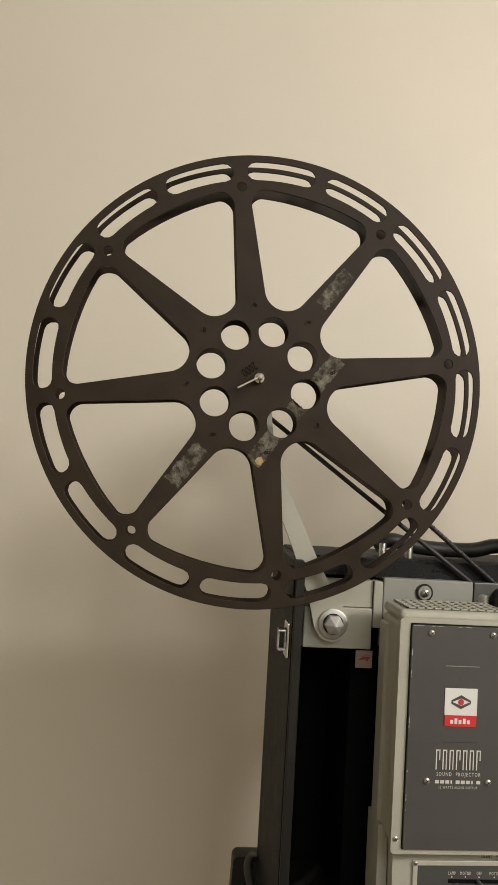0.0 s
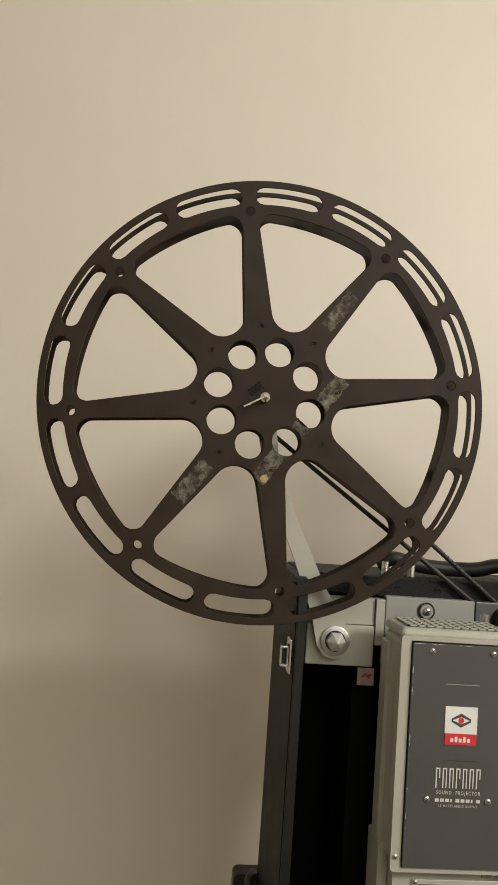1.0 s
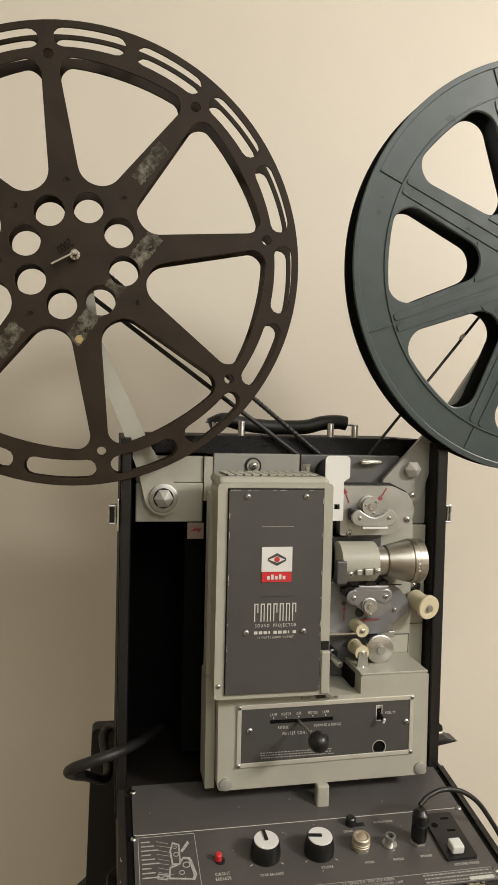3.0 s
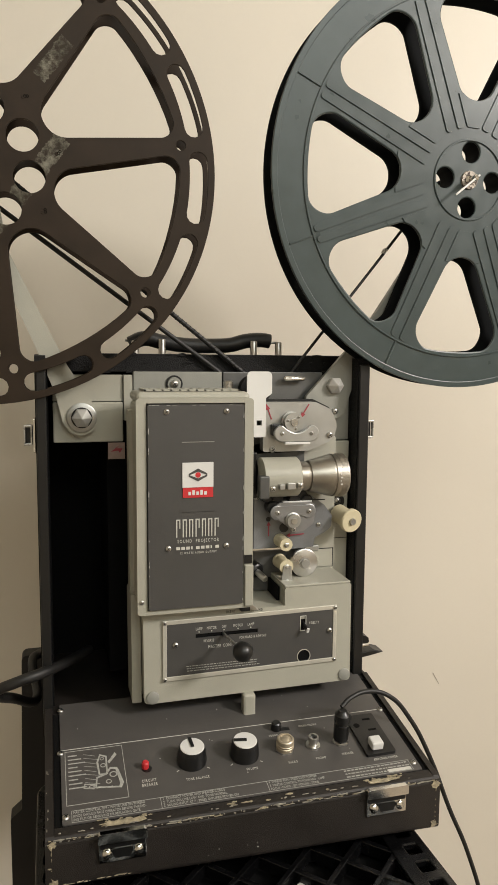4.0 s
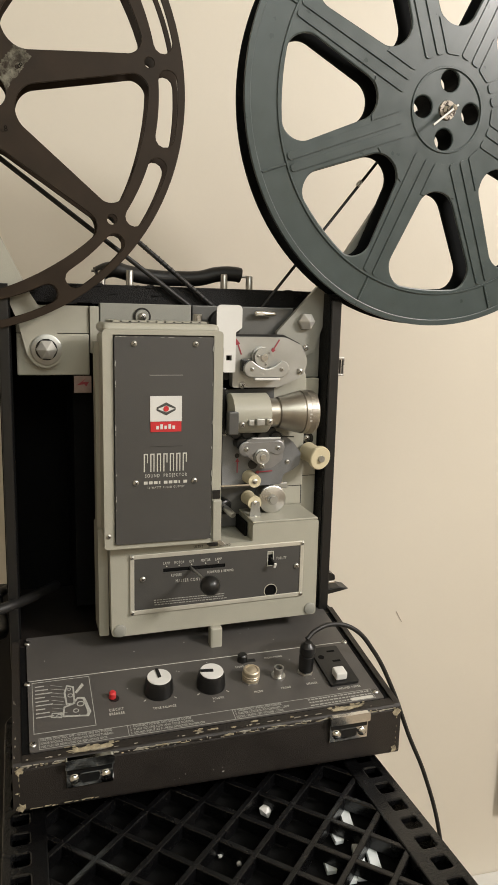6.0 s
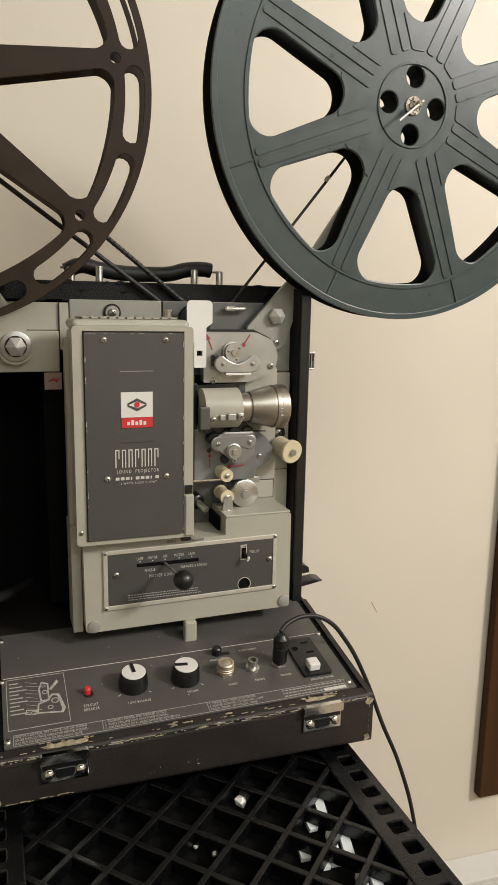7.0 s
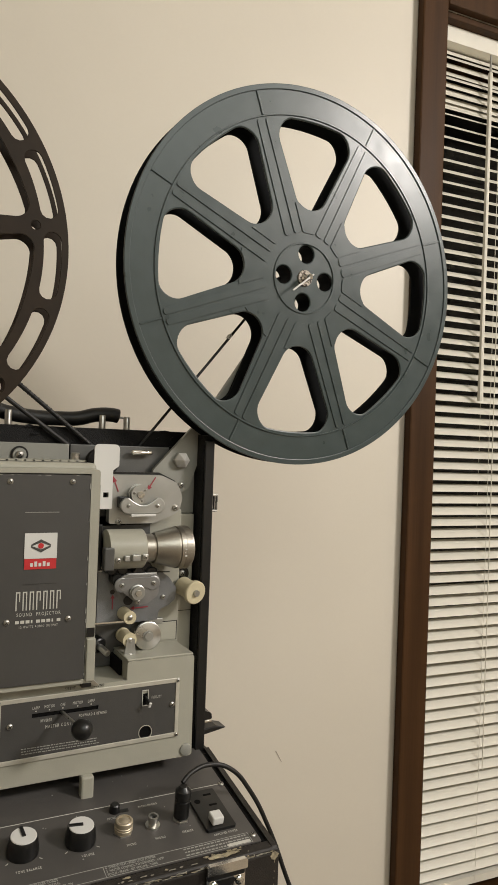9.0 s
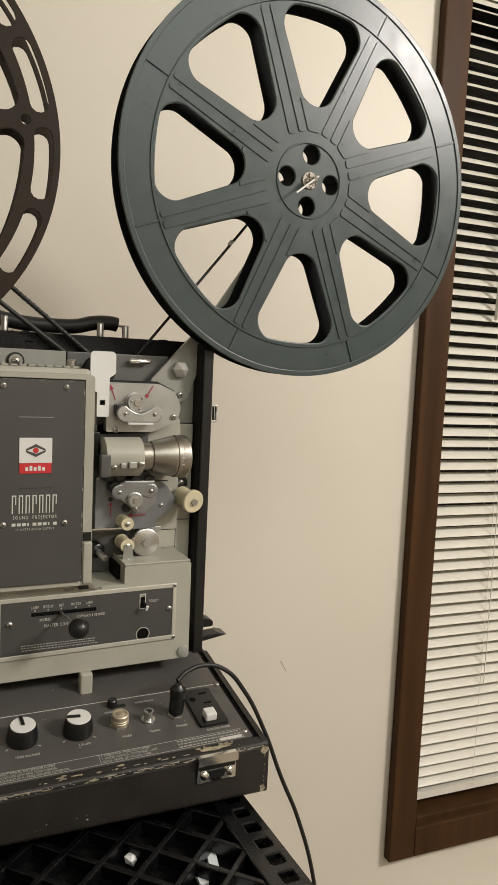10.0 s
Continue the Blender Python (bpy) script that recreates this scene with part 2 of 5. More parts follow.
def tube(name, points, r, mat, parent=None, label="", res=4):
    cu = bpy.data.curves.new(name, "CURVE")
    cu.dimensions, cu.bevel_depth, cu.bevel_resolution, cu.resolution_u, cu.use_fill_caps = "3D", r, res, 10, True
    sp = cu.splines.new("BEZIER")
    sp.bezier_points.add(len(points) - 1)
    for bp, p in zip(sp.bezier_points, points):
        bp.co, bp.handle_left_type, bp.handle_right_type = p, "AUTO", "AUTO"
    tmp = new("tmp", cu)
    me = bpy.data.meshes.new_from_object(tmp.evaluated_get(bpy.context.evaluated_depsgraph_get()))
    bpy.data.objects.remove(tmp)
    me.name = name
    me.materials.clear()
    me.materials.append(mat)
    me.shade_smooth()
    ob = new(name, me)
    if parent:
        ob.parent = parent
        ob.matrix_parent_inverse = parent.matrix_basis.inverted()
    if label:
        tagged(ob, label)
    return ob


def lettering(name, body, size, place, mat, parent, rot=(90, 0, 0), align="CENTER", stretch=1.0, depth=0.00012, spaced=1.0):
    cu = bpy.data.curves.new(name, "FONT")
    cu.body, cu.size, cu.align_x, cu.align_y, cu.extrude, cu.resolution_u, cu.space_character = body, size, align, "CENTER", depth, 2, spaced
    tmp = new("tmp", cu)
    me = bpy.data.meshes.new_from_object(tmp.evaluated_get(bpy.context.evaluated_depsgraph_get()))
    bpy.data.objects.remove(tmp)
    me.materials.clear()
    me.materials.append(mat)
    ob = new(name, me)
    ob.matrix_world = pose(*place, *rot) @ Matrix.Diagonal((stretch, 1, 1, 1))
    w = ob.matrix_world.copy()
    ob.parent = parent
    ob.matrix_parent_inverse = parent.matrix_basis.inverted()
    ob.matrix_basis = w
    return ob


def screw(origin, axis, r, parent, mat=None, name="screw"):
    """A domed cross-slot screw head."""
    ob = part(name, lathe(origin, axis, [(0, r), (r * 0.35, r * 0.96), (r * 0.62, r * 0.7), (r * 0.72, r * 0.3)], 16), mat or STEEL, parent, smooth=True)
    q = Vector(axis).normalized().to_track_quat("Z", "Y").to_matrix().to_4x4()
    bm = box(-r * 0.65, r * 0.65, -r * 0.11, r * 0.11, r * 0.6, r * 0.76)
    box(-r * 0.11, r * 0.11, -r * 0.65, r * 0.65, r * 0.6, r * 0.757, bm)
    bm.transform(Matrix.Translation(origin) @ q @ pose(0, 0, 0, 0, 0, 33))
    part("slot", bm, BLACKP, ob)
    return ob

# ---- room ----
WALL_AT = pose(0, 1.0405, 0, 0, 0, -3.7)  # local x runs along the wall, local y goes out through it
WX0, WX1, WZ0, WZ1 = 0.992, 1.86, 0.376, 2.045  # clear opening of the window, along the wall


def on_wall(ob):
    ob.matrix_basis = WALL_AT @ ob.matrix_basis
    return ob


bm = sheet(rect(-1.9, 2.9, -0.02, 2.5), [rect(WX0, WX1, WZ0, WZ1)], 0, 0.14)
tagged(on_wall(obj("wall_north", bm, WALL)), "cream painted plaster wall with a small scuff", "wall", kind="structure")
for name, b in (("wall_west", (-2.02, -1.9, -2.7, 0.14, -0.02, 2.5)), ("wall_east", (2.9, 3.02, -2.7, 0.14, -0.02, 2.5)), ("wall_south", (-2.02, 3.02, -2.82, -2.7, -0.02, 2.5))):
    tagged(on_wall(obj(name, box(*b), WALL)), "plain cream painted plaster wall", "wall", kind="structure")
tagged(on_wall(obj("floor", box(-2.02, 3.02, -2.82, 0.14, -0.1, -0.02), FLOOR)), "brown carpeted floor", "floor", kind="structure")
tagged(on_wall(obj("ceiling", box(-2.02, 3.02, -2.82, 0.14, 2.5, 2.6), CEIL)), "white painted ceiling", "ceiling", kind="structure")

scuff = on_wall(obj("wall_scuff", sheet(rounded([(0.7015, 0.723), (0.7030, 0.7235), (0.7140, 0.704), (0.7132, 0.7035)], 0.0004), [], -0.0006, 0.001), material("scuff_grey", (0.38, 0.33, 0.27), 0.8)))
tagged(scuff, "short grey scratch on the cream wall", "scuff")

# window with wooden casing and a lowered blind
win = on_wall(thing("window_1", (0, 0, 0), "dark-stained wooden window casing round night glass", "window"))
tagged(win, kind="structure")
TW, TB = 0.055, 0.062  # widths of the upright and of the level casing boards


def winpart(name, bm, mat, label="", bevel=0.0):
    ob = obj(name, bm, mat, None, label, bevel)
    ob.parent = win
    return ob


winpart("casing", box(WX0 - TW, WX0, -0.019, 0.0, WZ0 - TB, WZ1 + TB), WOOD, "dark brown stained casing board", 0.003)
winpart("casing", box(WX1, WX1 + TW, -0.019, 0.0, WZ0 - TB, WZ1 + TB), WOOD, "dark brown stained casing board", 0.003)
winpart("casing", box(WX0 + 0.0005, WX1 - 0.0005, -0.0185, 0.0, WZ0 - TB, WZ0 - 0.0045), WOOD, "dark brown stained casing board", 0.003)
winpart("casing", box(WX0 + 0.0005, WX1 - 0.0005, -0.0185, 0.0, WZ1, WZ1 + TB), WOOD, "dark brown stained casing board", 0.003)
for name, b in (("jamb", (WX0, WX0 + 0.012, 0.0, 0.12, WZ0, WZ1)), ("jamb", (WX1 - 0.012, WX1, 0.0, 0.12, WZ0, WZ1)), ("head", (WX0 + 0.012, WX1 - 0.012, 0.0, 0.12, WZ1 - 0.012, WZ1)), ("window_sill", (WX0 + 0.012, WX1 - 0.012, -0.004, 0.12, WZ0 - 0.010, WZ0 + 0.006))):
    winpart(name, box(*b), WOOD, "", 0.002)
winpart("sash", sheet(rect(WX0 + 0.012, WX1 - 0.012, WZ0 + 0.007, WZ1 - 0.012), [rect(WX0 + 0.06, WX1 - 0.06, WZ0 + 0.07, WZ1 - 0.06)], 0.085, 0.115), WOOD, "dark wooden sash", 0.002)
winpart("pane", box(WX0 + 0.06, WX1 - 0.06, 0.098, 0.102, WZ0 + 0.07, WZ1 - 0.06), GLASSD, "black night-time glass")

blind = on_wall(thing("venetian_blind", (0, 0, 0), "cream metal venetian blind lowered with slats open", "blind"))


def blindpart(name, bm, label=""):
    ob = obj(name, bm, BLIND, None, label)
    ob.parent = blind
    return ob


BX0, BX1, BY = WX0 + 0.0135, WX1 - 0.014, 0.032
blindpart("headrail", box(BX0, BX1, BY - 0.014, BY + 0.014, WZ1 - 0.042, WZ1 - 0.0125), "cream steel headrail")


def slat_mesh(tilt):
    """A slat of 25 mm, slightly crowned, running along x about its own centre."""
    m = bmesh.new()
    rows = []
    for k in range(6):
        u = -0.0125 + 0.025 * k / 5
        z = 0.0016 * (1 - (u / 0.0125) ** 2)
        c, s = math.cos(radians(tilt)), math.sin(radians(tilt))
        rows.append([m.verts.new((x, c * u - s * (z + dz), s * u + c * (z + dz))) for x in (BX0, BX1) for dz in (0, 0.0004)])
    for a, b in zip(rows, rows[1:]):
        m.faces.new((a[0], a[2], b[2], b[0]))
        m.faces.new((a[1], b[1], b[3], a[3]))
        m.faces.new((a[0], b[0], b[1], a[1]))
        m.faces.new((a[2], a[3], b[3], b[2]))
    m.faces.new((rows[0][0], rows[0][1], rows[0][3], rows[0][2]))
    m.faces.new((rows[-1][0], rows[-1][2], rows[-1][3], rows[-1][1]))
    return m


PITCH = 0.0215
first = blindpart("slat", slat_mesh(35))
z = WZ0 + 0.055
first.location = (0, BY, z)
n = 0
while z < WZ1 - 0.19:
    z += PITCH
    n += 1
    s = new("slat", first.data)
    s.parent = blind
    s.location = (random.uniform(-0.0006, 0.0006), BY, z + random.uniform(-0.0006, 0.0006))
    s.rotation_euler = (radians(random.uniform(-2.0, 2.0)), 0, radians(random.uniform(-0.05, 0.05)))
gather = z + 0.012
for k, dz in enumerate((0.0, 0.009, 0.016, 0.026, 0.034, 0.045, 0.056, 0.068, 0.082, 0.095, 0.108)):  # slats bunched under the headrail
    s = new("slat", first.data)
    s.parent = blind
    s.location = (0, BY, gather + dz)
    s.rotation_euler = (radians(6 + 5 * ((k * 7) % 3)), 0, radians(0.15 * ((k * 5) % 3 - 1)))
blindpart("bottom_rail", box(BX0, BX1, BY - 0.012, BY + 0.012, WZ0 + 0.024, WZ0 + 0.038))
for cx in (BX0 + 0.145, BX1 - 0.145):
    for dy in (-0.0135, 0.0135):
        blindpart("ladder_cord", lathe((cx, BY + dy, WZ0 + 0.03), (0, 0, 1), [(0, 0.0005), (WZ1 - WZ0 - 0.06, 0.0005)], 6))
wand = on_wall(thing("blind_wand", (0, 0, 0), "pale tilt wand hanging beside the blind ladder", "blind wand"))
ob = obj("rod", lathe((BX0 + 0.112, BY - 0.022, 1.33), (0, 0, 1), [(0, 0.0055), (0.004, 0.006), (0.05, 0.0045), (0.63, 0.0042)], 8), BLIND)
ob.parent = wand
ob = obj("hook", lathe((BX0 + 0.112, BY - 0.022, 1.955), (0, 0, 1), [(0, 0.0025), (0.04, 0.002)], 8), STEEL)
ob.parent = wand
ob = obj("pull_cord", lathe((BX0 + 0.150, BY - 0.018, 0.62), (0, 0, 1), [(0, 0.001), (1.38, 0.001)], 6), BLIND)
ob.parent = blind

heater = on_wall(thing("baseboard_heater", (0, 0, 0), "cream enamelled baseboard heater along the wall", "heater"))
for name, b in (("cover", (0.86, 2.6, -0.058, -0.052, 0.03, 0.165)), ("top", (0.86, 2.6, -0.060, -0.001, 0.166, 0.176)), ("end_cap", (0.85, 0.859, -0.060, -0.001, 0.0, 0.178)), ("fin_block", (0.9, 2.55, -0.045, -0.012, 0.06, 0.12)), ("back_plate", (0.86, 2.6, -0.008, -0.002, 0.0, 0.165))):
    ob = obj(name, box(*b), WHITE if name != "fin_block" else SATIN, None, "", 0.002)
    ob.parent = heater

# ---- crates ----


def crate(z0, z1, x0, x1, y0, y1):
    """A black milk crate standing upside down: its lattice bottom faces up."""
    c = thing("plastic_crate", ((x0 + x1) / 2, (y0 + y1) / 2, z0), "black plastic milk crate turned lattice side up", "crate", "stacked crates")
    t, h = 0.006, z1 - z0
    bar, deep = 0.0046, 0.012
    rim = 0.030
    bm = bmesh.new()
    ix0, ix1, iy0, iy1 = x0 + rim, x1 - rim, y0 + rim, y1 - rim
    for sgn, ang, step in ((1, 43.4, 0.0300), (-1, -46.0, 0.0290)):
        slope = math.tan(radians(ang))
        gap = step / math.cos(radians(ang))
        for k in range(-60, 60):
            pts = []
            # ribs through one crossing and its neighbours, clipped to the inner field
            cst = 0.4395 + gap * k - slope * 0.1223
            for x in (ix0, ix1):
                y = slope * x + cst
                if iy0 <= y <= iy1:
                    pts.append((x, y))
            for y in (iy0, iy1):
                x = (y - cst) / slope
                if ix0 < x < ix1:
                    pts.append((x, y))
            if len(pts) < 2:
                continue
            a, b = Vector(pts[0]), Vector(pts[1])
            if (b - a).length < 0.01:
                continue
            u = (b - a).normalized()
            nrm = Vector((-u.y, u.x)) * bar / 2
            q = [a - nrm - u * bar, b - nrm + u * bar, b + nrm + u * bar, a + nrm - u * bar]
            lo = [bm.verts.new((p.x, p.y, z1 - deep)) for p in q]
            hi = [bm.verts.new((p.x, p.y, z1 - (0.0012 if sgn > 0 else 0.0016))) for p in q]
            bm.faces.new(hi)
            bm.faces.new(list(reversed(lo)))
            for i in range(4):
                bm.faces.new((lo[i], lo[(i + 1) % 4], hi[(i + 1) % 4], hi[i]))
    part("lattice", bm, CRATE, c, "black diamond lattice of ribs", 0.0008, segs=2)
    holes = []
    for side in (x0 + 0.0065, x1 - 0.0185):
        y = y0 + 0.0284
        while y < y1 - 0.04:
            holes.append(rounded(rect(side, side + 0.0115, y, y + 0.0115), 0.0018, 3))
            y += 0.0200
    field = [rect(ix0, ix1, iy0, iy1)]
    part("rim", flat(rounded(rect(x0, x1, y0, y1), 0.018), field + holes, z1 - 0.006, z1), CRATE, c, "rim with a row of rectangular openings", 0.0012)
    part("inner_lip", flat(rect(ix0 - 0.003, ix1 + 0.003, iy0 - 0.003, iy1 + 0.003), [rect(ix0, ix1, iy0, iy1)], z1 - 0.022, z1 - 0.0062), CRATE, c)
    for bx in ((x0 + 0.002, x1 - 0.002, y0, y0 + t), (x0 + 0.002, x1 - 0.002, y1 - t, y1)):
        part("side_wall", sheet(rect(bx[0], bx[1], z0, z1 - 0.0062), [rounded(rect(x0 + 0.10, x1 - 0.10, z0 + 0.07, z0 + 0.11), 0.012)], bx[2], bx[3]), CRATE, c)
    for sx in (x0, x1 - t):
        bm = sheet(rect(y0 + t + 0.001, y1 - t - 0.001, z0, z1 - 0.0062), [rounded(rect(y0 + 0.14, y1 - 0.14, z0 + 0.07, z0 + 0.11), 0.012)], 0, t)
        for v in bm.verts:
            v.co = (sx + v.co.y, v.co.x, v.co.z)
        part("side_wall", bm, CRATE, c)
    return c


CR = (0.083, 0.379, 0.215, 0.615)
top_crate = crate(0.565, 0.8545, *CR)
copy_thing(top_crate, pose(0.231, 0.415, 0.2745))
copy_thing(top_crate, pose(0.231, 0.415, -0.016))

# light scraps lying inside the crate, under the lattice
for x, y, s, r in ((0.278, 0.453, 0.0062, 20), (0.243, 0.408, 0.0032, 50), (0.232, 0.418, 0.0022, 10), (0.236, 0.385, 0.0036, 70), (0.303, 0.478, 0.0022, 35), (0.205, 0.375, 0.0026, 12)):
    bm = bmesh.new()
    bmesh.ops.create_icosphere(bm, subdivisions=1, radius=s)
    for v in bm.verts:
        v.co = Vector((v.co.x * random.uniform(0.6, 1.2), v.co.y * random.uniform(0.5, 1), v.co.z * random.uniform(0.5, 0.9)))
    bm.transform(pose(x - 0.0044, y - 0.0086, 0.8425, 20, 0, r))
    tagged(obj("paper_scrap", bm, WHITE), "small crumpled white scrap caught under the crate lattice", "paper scrap", "scraps in the crate")

# ---- black support behind the case ----
st = thing("equipment_stand", (0.075, 0.76, -0.02), "black steel equipment stand upright behind the case", "stand")
part("post", sheet(rounded([(0.050, -0.02), (0.100, -0.02), (0.100, 0.918), (0.066, 0.918), (0.062, 0.745), (0.050, 0.735)], [0.002, 0.002, 0.004, 0.006, 0.004, 0.004]), [], 0.752, 0.772), RUBBER, st, "", 0.002)
part("foot", box(0.03, 0.12, 0.68, 0.84, -0.02, -0.008), RUBBER, st, "", 0.002)

for ax, ay, bx, by in ((0.3374, 0.4299, 0.3288, 0.3927), (0.3203, 0.4116, 0.3186, 0.3913), (0.3391, 0.3893, 0.3309, 0.3568), (0.3290, 0.3866, 0.3190, 0.3555), (0.3152, 0.3740, 0.3111, 0.3551), (0.3041, 0.3822, 0.3014, 0.3667), (0.3410, 0.3498, 0.3361, 0.3231), (0.3306, 0.3445, 0.3272, 0.3308)):
    half = math.dist((ax, ay), (bx, by)) / 2
    bm = sheet(rounded([(-0.0037, -half), (0.0037, -half + 0.002), (0.0037, half - 0.003), (0.0008, half), (-0.0037, half - 0.001)], 0.0008), [], -0.0014, 0.0014)
    bm.transform(pose((ax + bx) / 2 - 0.004, (ay + by) / 2 + 0.007, 0.8412, 0, 8, math.degrees(math.atan2(ay - by, ax - bx)) - 90) @ pose(0, 0, 0, -90, 0, 0))
    tagged(obj("plastic_strip", bm, STRIP, None, "", 0.0007), "pale glossy plastic strip lying inside the black crate", "plastic strip", "strips in the crate")
# Added sheet: its black stands in for the shade deep in the crate.
obj_shelf = tagged(obj("crate_shade_sheet", box(0.112, 0.350, 0.244, 0.586, 0.8335, 0.8385), CASEIN, None, "", 0.0005), "black sheet added under the lattice as shade inside the crate", "sheet")

clip = thing("spring_clip", (0.44, 0.70, 0.91), "black and chrome spring clip sticking out beside the case", "clip")
part("jaw", sheet([(0.392, 0.9015), (0.448, 0.9085), (0.4605, 0.9050), (0.450, 0.9030), (0.392, 0.8940)], [], 0.696, 0.716), BLACKP, clip, "", 0.001)
part("jaw", sheet(rounded([(0.392, 0.9150), (0.438, 0.9150), (0.4430, 0.9170), (0.4420, 0.9230), (0.435, 0.9260), (0.392, 0.9260)], 0.002), [], 0.698, 0.714), BLACKP, clip, "", 0.001)
part("spring", lathe((0.392, 0.6975, 0.9130), (1, 0.03, 0.03), [(0, 0.0022), (0.050, 0.0022)], 12), CHROME, clip, "chrome spring bar", smooth=True)
part("arm", box(0.3975, 0.400, 0.690, 0.72, 0.895, 0.928), BLACKP, clip)

# ---- reels ----


def polar(cx, cz, r, deg):
    return (cx + r * math.cos(radians(deg)), cz + r * math.sin(radians(deg)))


def window_loop(cx, cz, R, mid, half, r_in, r_out, w_in, w_out, f_in, f_out):
    """An opening between two spokes: w_in and w_out are half the spoke's width at its ends."""
    a_out = half - math.degrees(math.asin(w_out / r_out))
    a_in = half - math.degrees(math.asin(min(1, w_in / r_in)))
    four = [(r_out, -a_out), (r_out, a_out), (r_in, a_in), (r_in, -a_in)]
    flat_pts = rounded([polar(0, 0, r, a) for r, a in four], [f_out, f_out, f_in, f_in], 9)
    fine = []
    for p, q in zip(flat_pts, flat_pts[1:] + flat_pts[:1]):
        n = max(1, int(math.dist(p, q) / 0.05))
        fine += [(p[0] + (q[0] - p[0]) * k / n, p[1] + (q[1] - p[1]) * k / n) for k in range(n)]
    out = []
    for x, z in fine:  # bow the outer side to the rim's curve
        r, a = math.hypot(x, z), math.degrees(math.atan2(z, x))
        chord = r_out * math.cos(radians(a_out)) / math.cos(radians(a))
        w = max(0.0, (r - r_in) / (r_out - r_in)) ** 2
        r *= 1 + (r_out / chord - 1) * w if abs(a) < a_out else 1
        out.append(polar(cx, cz, R * r, mid + a))
    return out


def slot_loop(cx, cz, R, a0, a1, r0, r1, n=8):
    rm, w = (r0 + r1) / 2, (r1 - r0) / 2
    pts = []
    da = math.degrees(w / rm)
    for i in range(n + 1):
        pts.append(polar(cx, cz, R * r1, a0 + da + (a1 - a0 - 2 * da) * i / n))
    ex, ez = polar(cx, cz, R * rm, a1 - da)
    for k in range(1, 6):
        pts.append(polar(ex, ez, R * w, a1 - da - 0 + 180 * k / 6))
    for i in range(n + 1):
        pts.append(polar(cx, cz, R * r0, a1 - da - (a1 - a0 - 2 * da) * i / n))
    ex, ez = polar(cx, cz, R * rm, a0 + da)
    for k in range(1, 6):
        pts.append(polar(ex, ez, R * w, a0 + da + 180 + 180 * k / 6))
    return pts


def metal_reel(cx, cz, yf, R, turn):
    reel = thing("film_reel", (cx, yf, cz), "empty brown enamelled steel film reel with tape residue", "film reel", "reels on the projector")
    holes = []
    for k in range(8):
        a = turn + 45 * k
        holes.append(window_loop(cx, cz, R, a + 22.5, 22.5, 0.328, 0.846, 0.066, 0.034, 0.115, 0.045))
        holes.append(circle(*polar(cx, cz, R * 0.857, a), R * 0.021, 16))
        holes.append(circle(*polar(cx, cz, R * 0.217, a + 22.5), R * 0.0655, 28))
        holes.append(slot_loop(cx, cz, R, a + 1.9, a + 21.0, 0.888, 0.968))
        holes.append(slot_loop(cx, cz, R, a + 24.0, a + 43.1, 0.888, 0.968))
    outer = circle(cx, cz, R, 128)
    front = part("front_flange", sheet(outer, holes, yf, yf + 0.0016), TAPED, reel, "brown flange with spokes and slots", 0.0004, segs=1)
    part("back_flange", sheet(circle(cx, cz, R * 0.99, 128), holes, yf + 0.0195, yf + 0.0211), BROWN, reel, "", 0.0004, segs=1)
    part("core", lathe((cx, yf + 0.0017, cz), (0, 1, 0), [(0, R * 0.125), (0.0177, R * 0.125)], 40), BROWN, reel, "", smooth=True)
    for k in range(8):
        rr = polar(cx, cz, R * 0.325, turn + 45 * k)
        part("rivet", lathe((rr[0], yf - 0.0003, rr[1]), (0, 1, 0), [(0, 0.0012), (0.0003, 0.0016)], 10), BROWN, front)
        part("spacer", lathe((rr[0], yf + 0.0017, rr[1]), (0, 1, 0), [(0, 0.003), (0.0177, 0.003)], 12), BROWN, reel)
        lettering("stamped_mark", "8", 0.0062, (rr[0] + 0.002, yf - 0.0002, rr[1] + 0.001), STAMP, front, (90, 40 + 45 * k, 0))
    lettering("stamped_size", "2000", 0.0105, (cx - 0.0085, yf - 0.0002, cz + 0.0075), STAMP, front, (90, 142, 0), stretch=0.66)

    tan = [(cx + R * (0.36 + 0.014 * math.cos(k)) * math.cos(radians(turn + 265)) + 0.0035 * math.cos(k * 1.05), cz + R * 0.36 * math.sin(radians(turn + 265)) + 0.0045 * math.sin(k * 1.05) * (0.7 + 0.3 * (k % 2))) for k in range(6)]
    part("tape_flake", sheet(tan, [], yf - 0.0003, yf), TAN, front, "curled tan tape flake")
    # spindle tip and locking lever
    part("spindle", lathe((cx, yf - 0.016, cz), (0, 1, 0), [(0, 0.0015), (0.001, 0.0026), (0.011, 0.0028), (0.012, 0.0042), (0.0155, 0.0042)], 18), CHROME, reel, "steel spindle tip", smooth=True)
    bm = box(-0.0008, 0.0008, -0.014, -0.0125, -0.021, 0.001)
    bm.transform(pose(cx, yf, cz, 0, -62 + 122, 0))
    part("locking_lever", bm, CHROME, reel, "thin steel locking lever", 0.0003)
    return reel


# old tape on the spokes and across the hub
RX, RZ, RR, RT = 0.0490, 1.3851, 0.1905, 8.4
strips = [(*polar(RX, RZ, RR * r, RT + a), RT + a + d, RR * hl, RR * hw) for r, a, d, hl, hw in ((0.53, 45, 0, 0.10, 0.030), (0.49, 225, 0, 0.10, 0.036), (0.212, -45, 90, 0.30, 0.037))]
TAPED = material("brown_enamel_with_tape_residue", (0.028, 0.0195, 0.0130), 0.48, 0.0, 0.25, 40, 0.05, 1500, spec=0.15, bands=strips)
